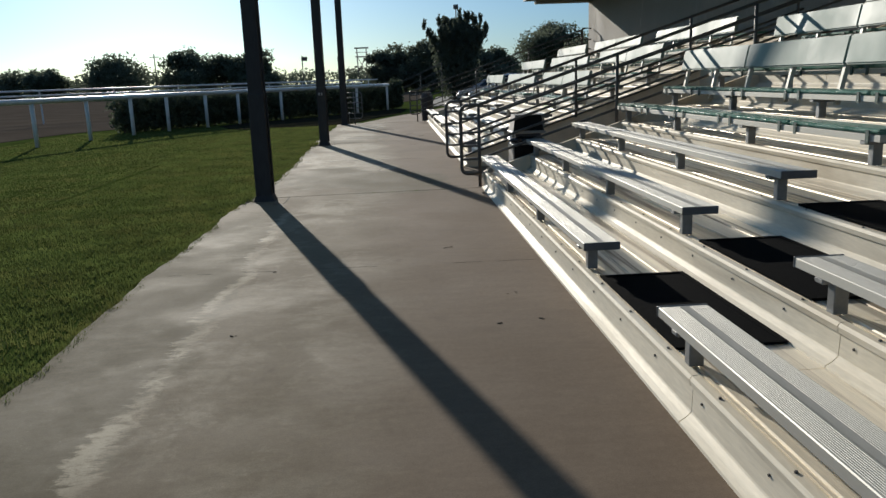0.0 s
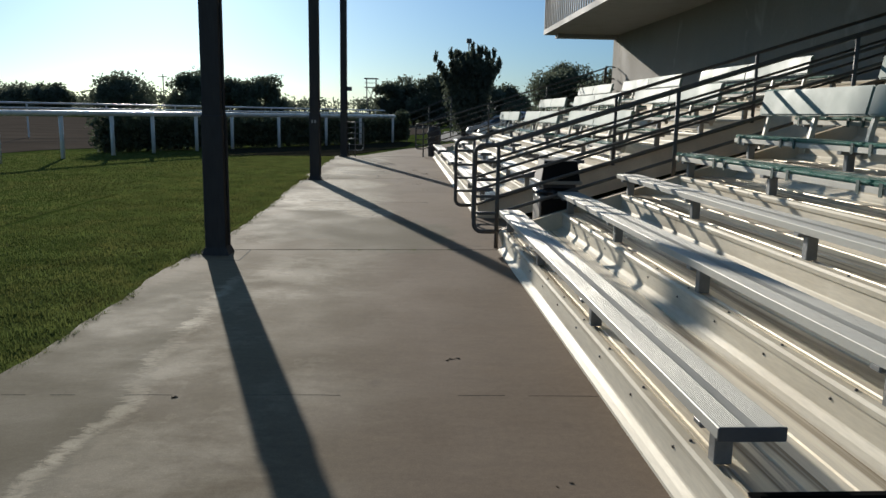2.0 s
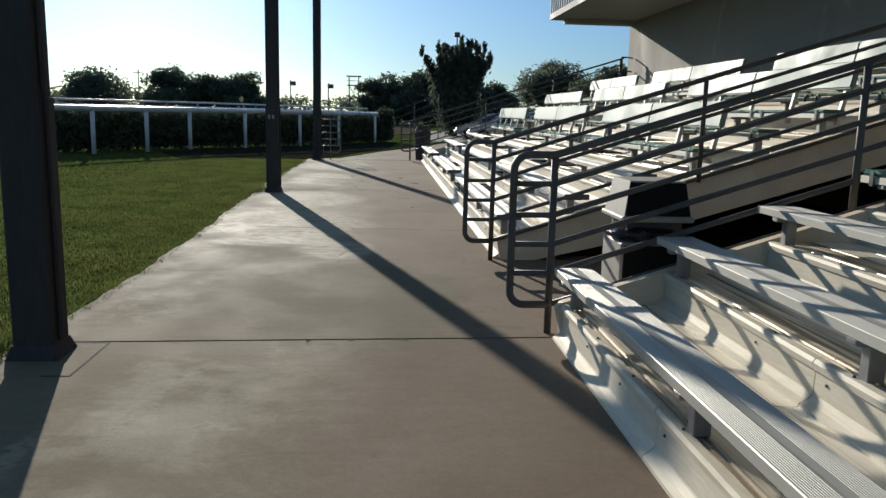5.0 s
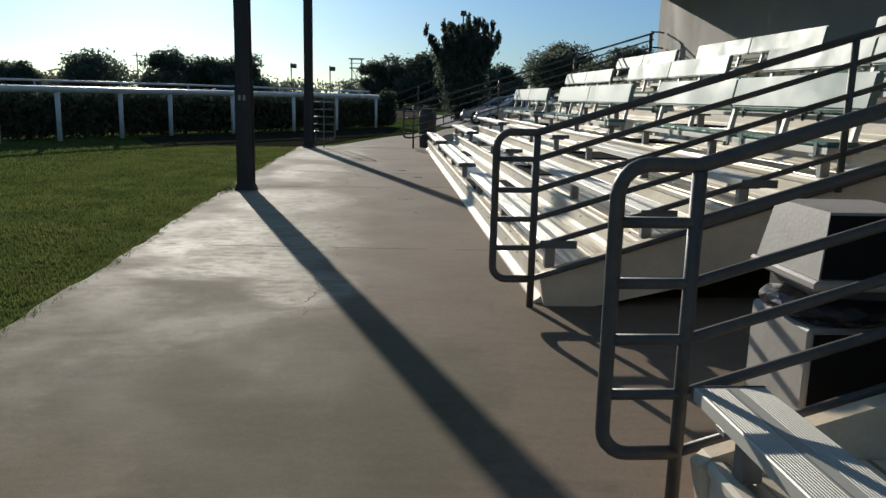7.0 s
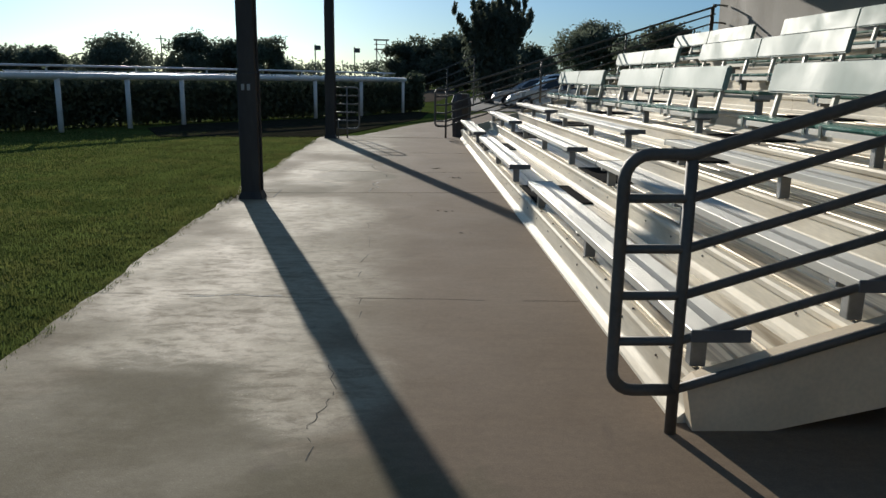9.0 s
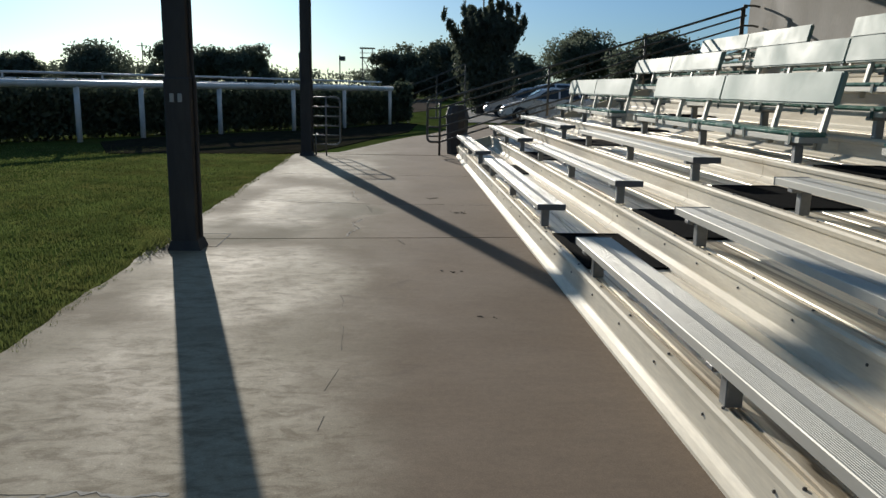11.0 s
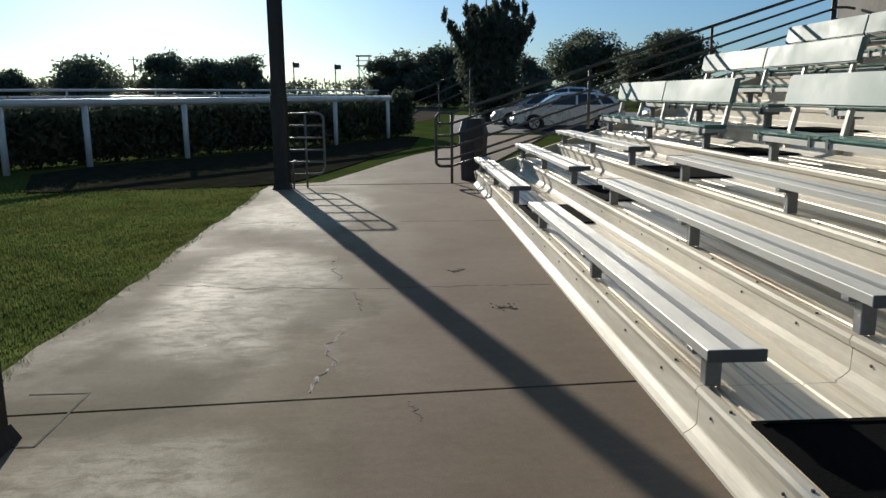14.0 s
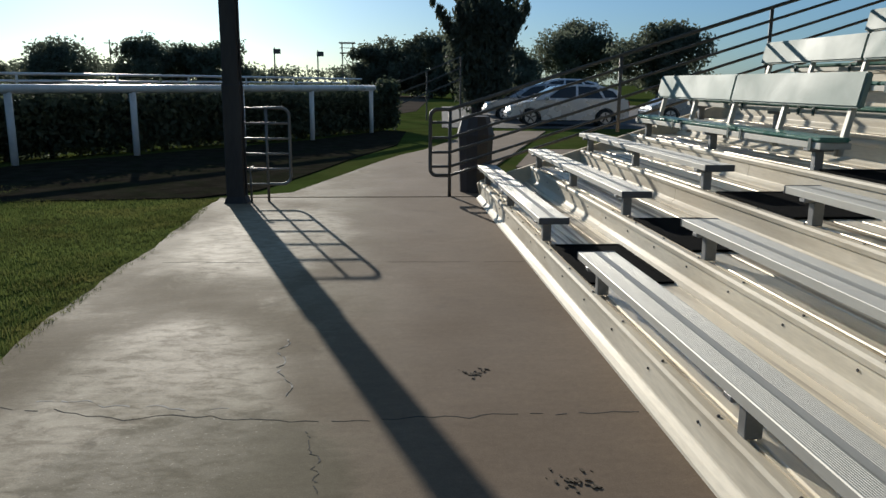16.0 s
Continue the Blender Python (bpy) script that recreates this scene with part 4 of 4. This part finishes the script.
tri = np.concatenate([blades(180000, -2.0, -5.0, 1.5, 29.6, 0.03, 0.005), blades(70000, -4.9, -12.0, 4.0, 31.0, 0.026, 0.009), blades(30000, -2.0, -2.12, 1.5, 29.6, 0.036, 0.005)])
tri = tri - np.array([-3.0, 15.0, 0.0])
mesh_raw("blades", tri.reshape(-1, 3).tolist(), np.arange(len(tri) * 3).reshape(-1, 3).tolist(), "blade", lawn)


def weed_tuft(x0, y0, n, wide, deep, tall, label):
    """A tuft of thin blades that lean every way from one root line."""
    weeds = thing("weed_tuft", x0, y0, 0, label, "grass", kind="stuff")
    x, y, a = g.normal(0, wide, n), g.normal(0, deep, n), g.uniform(0, math.tau, n)
    hh = tall * (0.35 + 0.65 * g.random(n))
    tri = np.stack([np.stack([x - 0.005, y, 0 * x], 1), np.stack([x + 0.005, y, 0 * x], 1), np.stack([x + np.cos(a) * hh, y + np.sin(a) * hh, hh], 1)], 1)
    mesh_raw("blades", tri.reshape(-1, 3).tolist(), np.arange(n * 3).reshape(-1, 3).tolist(), "blade", weeds)


weed_tuft(-1.95, 20.2, 260, 0.07, 0.22, 0.14, "ragged grass tuft growing at the post foot")
weed_tuft(-1.93, 10.95, 160, 0.06, 0.16, 0.1, "ragged grass tuft growing at the post foot")
for x in (-0.18, 0.1, 0.42, 0.83):
    weed_tuft(x, 11.1 + 0.038 * x, 5, 0.018, 0.006, 0.017, "tiny dry weed growing in the walkway joint")


# ---- cracks and litter on the walkway ----
def crack(p0, p1, seed, width=0.005, wander=0.05, mat="joint", gaps=0.3, lift=0.0012):
    gg = random.Random(seed)
    n = 26
    d = Vector((p1[0] - p0[0], p1[1] - p0[1], 0))
    nrm = Vector((-d.y, d.x, 0)).normalized()
    bm = bmesh.new()
    prev, off = None, 0.0
    for i in range(n + 1):
        f = i / n
        off = off * 0.8 + gg.uniform(-wander, wander) * 0.6
        c = Vector((p0[0], p0[1], lift)) + d * f + nrm * off * math.sin(math.pi * f) ** 0.5
        wdt = width * gg.uniform(0.25, 1.0)
        cur = [bm.verts.new(c + nrm * wdt), bm.verts.new(c - nrm * wdt), bm.verts.new(c - nrm * wdt - Vector((0, 0, 0.003))), bm.verts.new(c + nrm * wdt - Vector((0, 0, 0.003)))]
        if prev and gg.random() > gaps:
            for k in range(4):
                bm.faces.new((prev[k], prev[(k + 1) % 4], cur[(k + 1) % 4], cur[k]))
        prev = cur
    bmesh.ops.recalc_face_normals(bm, faces=bm.faces)
    part("crack", bm, mat, walkway)


crack((-1.75, 22.96), (-0.15, 22.7), 1, 0.004, 0.06, "joint", 0.15)
crack((-1.5, 23.0), (-0.5, 22.86), 11, 0.009, 0.05, "crack_pale", 0.35, 0.0008)
crack((-0.15, 22.7), (1.33, 22.72), 13, 0.004, 0.05, "joint", 0.2)
crack((-0.3, 20.62), (-0.2, 21.6), 2, 0.012, 0.06, "crack_pale", 0.2)
crack((-0.3, 20.62), (-0.2, 21.6), 2, 0.0035, 0.06, "joint", 0.35, 0.0024)
crack((-0.1, 22.05), (-0.2, 22.6), 12, 0.005, 0.04, "joint", 0.2)
crack((-0.33, 23.0), (-0.42, 23.85), 3, 0.008, 0.05, "crack_pale", 0.3)
crack((-0.33, 23.0), (-0.42, 23.85), 3, 0.003, 0.05, "joint", 0.5, 0.0024)
crack((-0.14, 13.6), (-0.16, 14.6), 14, 0.003, 0.05, "joint", 0.25)
crack((-0.05, 14.8), (-0.2, 18.5), 4, 0.002, 0.06, "joint", 0.55)
crack((-1.2, 15.83), (-0.6, 15.86), 15, 0.014, 0.03, "crack_pale", 0.1)
crack((-1.9, 15.9), (1.36, 15.75), 5, 0.0013, 0.02)
crack((-1.95, 6.65), (1.36, 6.6), 6, 0.0013, 0.012)
crack((-1.7, 25.9), (1.36, 25.8), 7, 0.0013, 0.015)
crack((0.2, 20.5), (0.25, 20.2), 8, 0.003, 0.03)
for i, (x, y, k, s) in enumerate(((0.88, 22.08, 16, 0.05), (0.61, 23.24, 22, 0.05), (0.89, 22.15, 10, 0.09), (-0.92, 4.93, 2, 0.01), (0.77, 4.91, 2, 0.01), (1.07, 4.95, 3, 0.012), (0.59, 7.25, 4, 0.03), (1.0, 5.6, 2, 0.03), (0.6, 19.2, 6, 0.06), (0.75, 18.0, 4, 0.04), (-0.9, 6.6, 2, 0.01))):
    t = thing("leaf_litter", x, y, 0, "few dry brown leaf crumbs on the concrete", "litter", kind="stuff")
    gg = random.Random(100 + i)
    bm = bmesh.new()
    for _ in range(k):
        r = gg.uniform(0.004, 0.012)
        bmesh.ops.create_cube(bm, size=1, matrix=Matrix.Translation((gg.gauss(0, s), gg.gauss(0, s * 0.6), r * 0.25)) @ Matrix.Rotation(gg.uniform(0, 3), 4, "Z") @ Matrix.Diagonal((r * 2.2, r, r * 0.5, 1)))
    part("crumbs", bm, "litter", t)
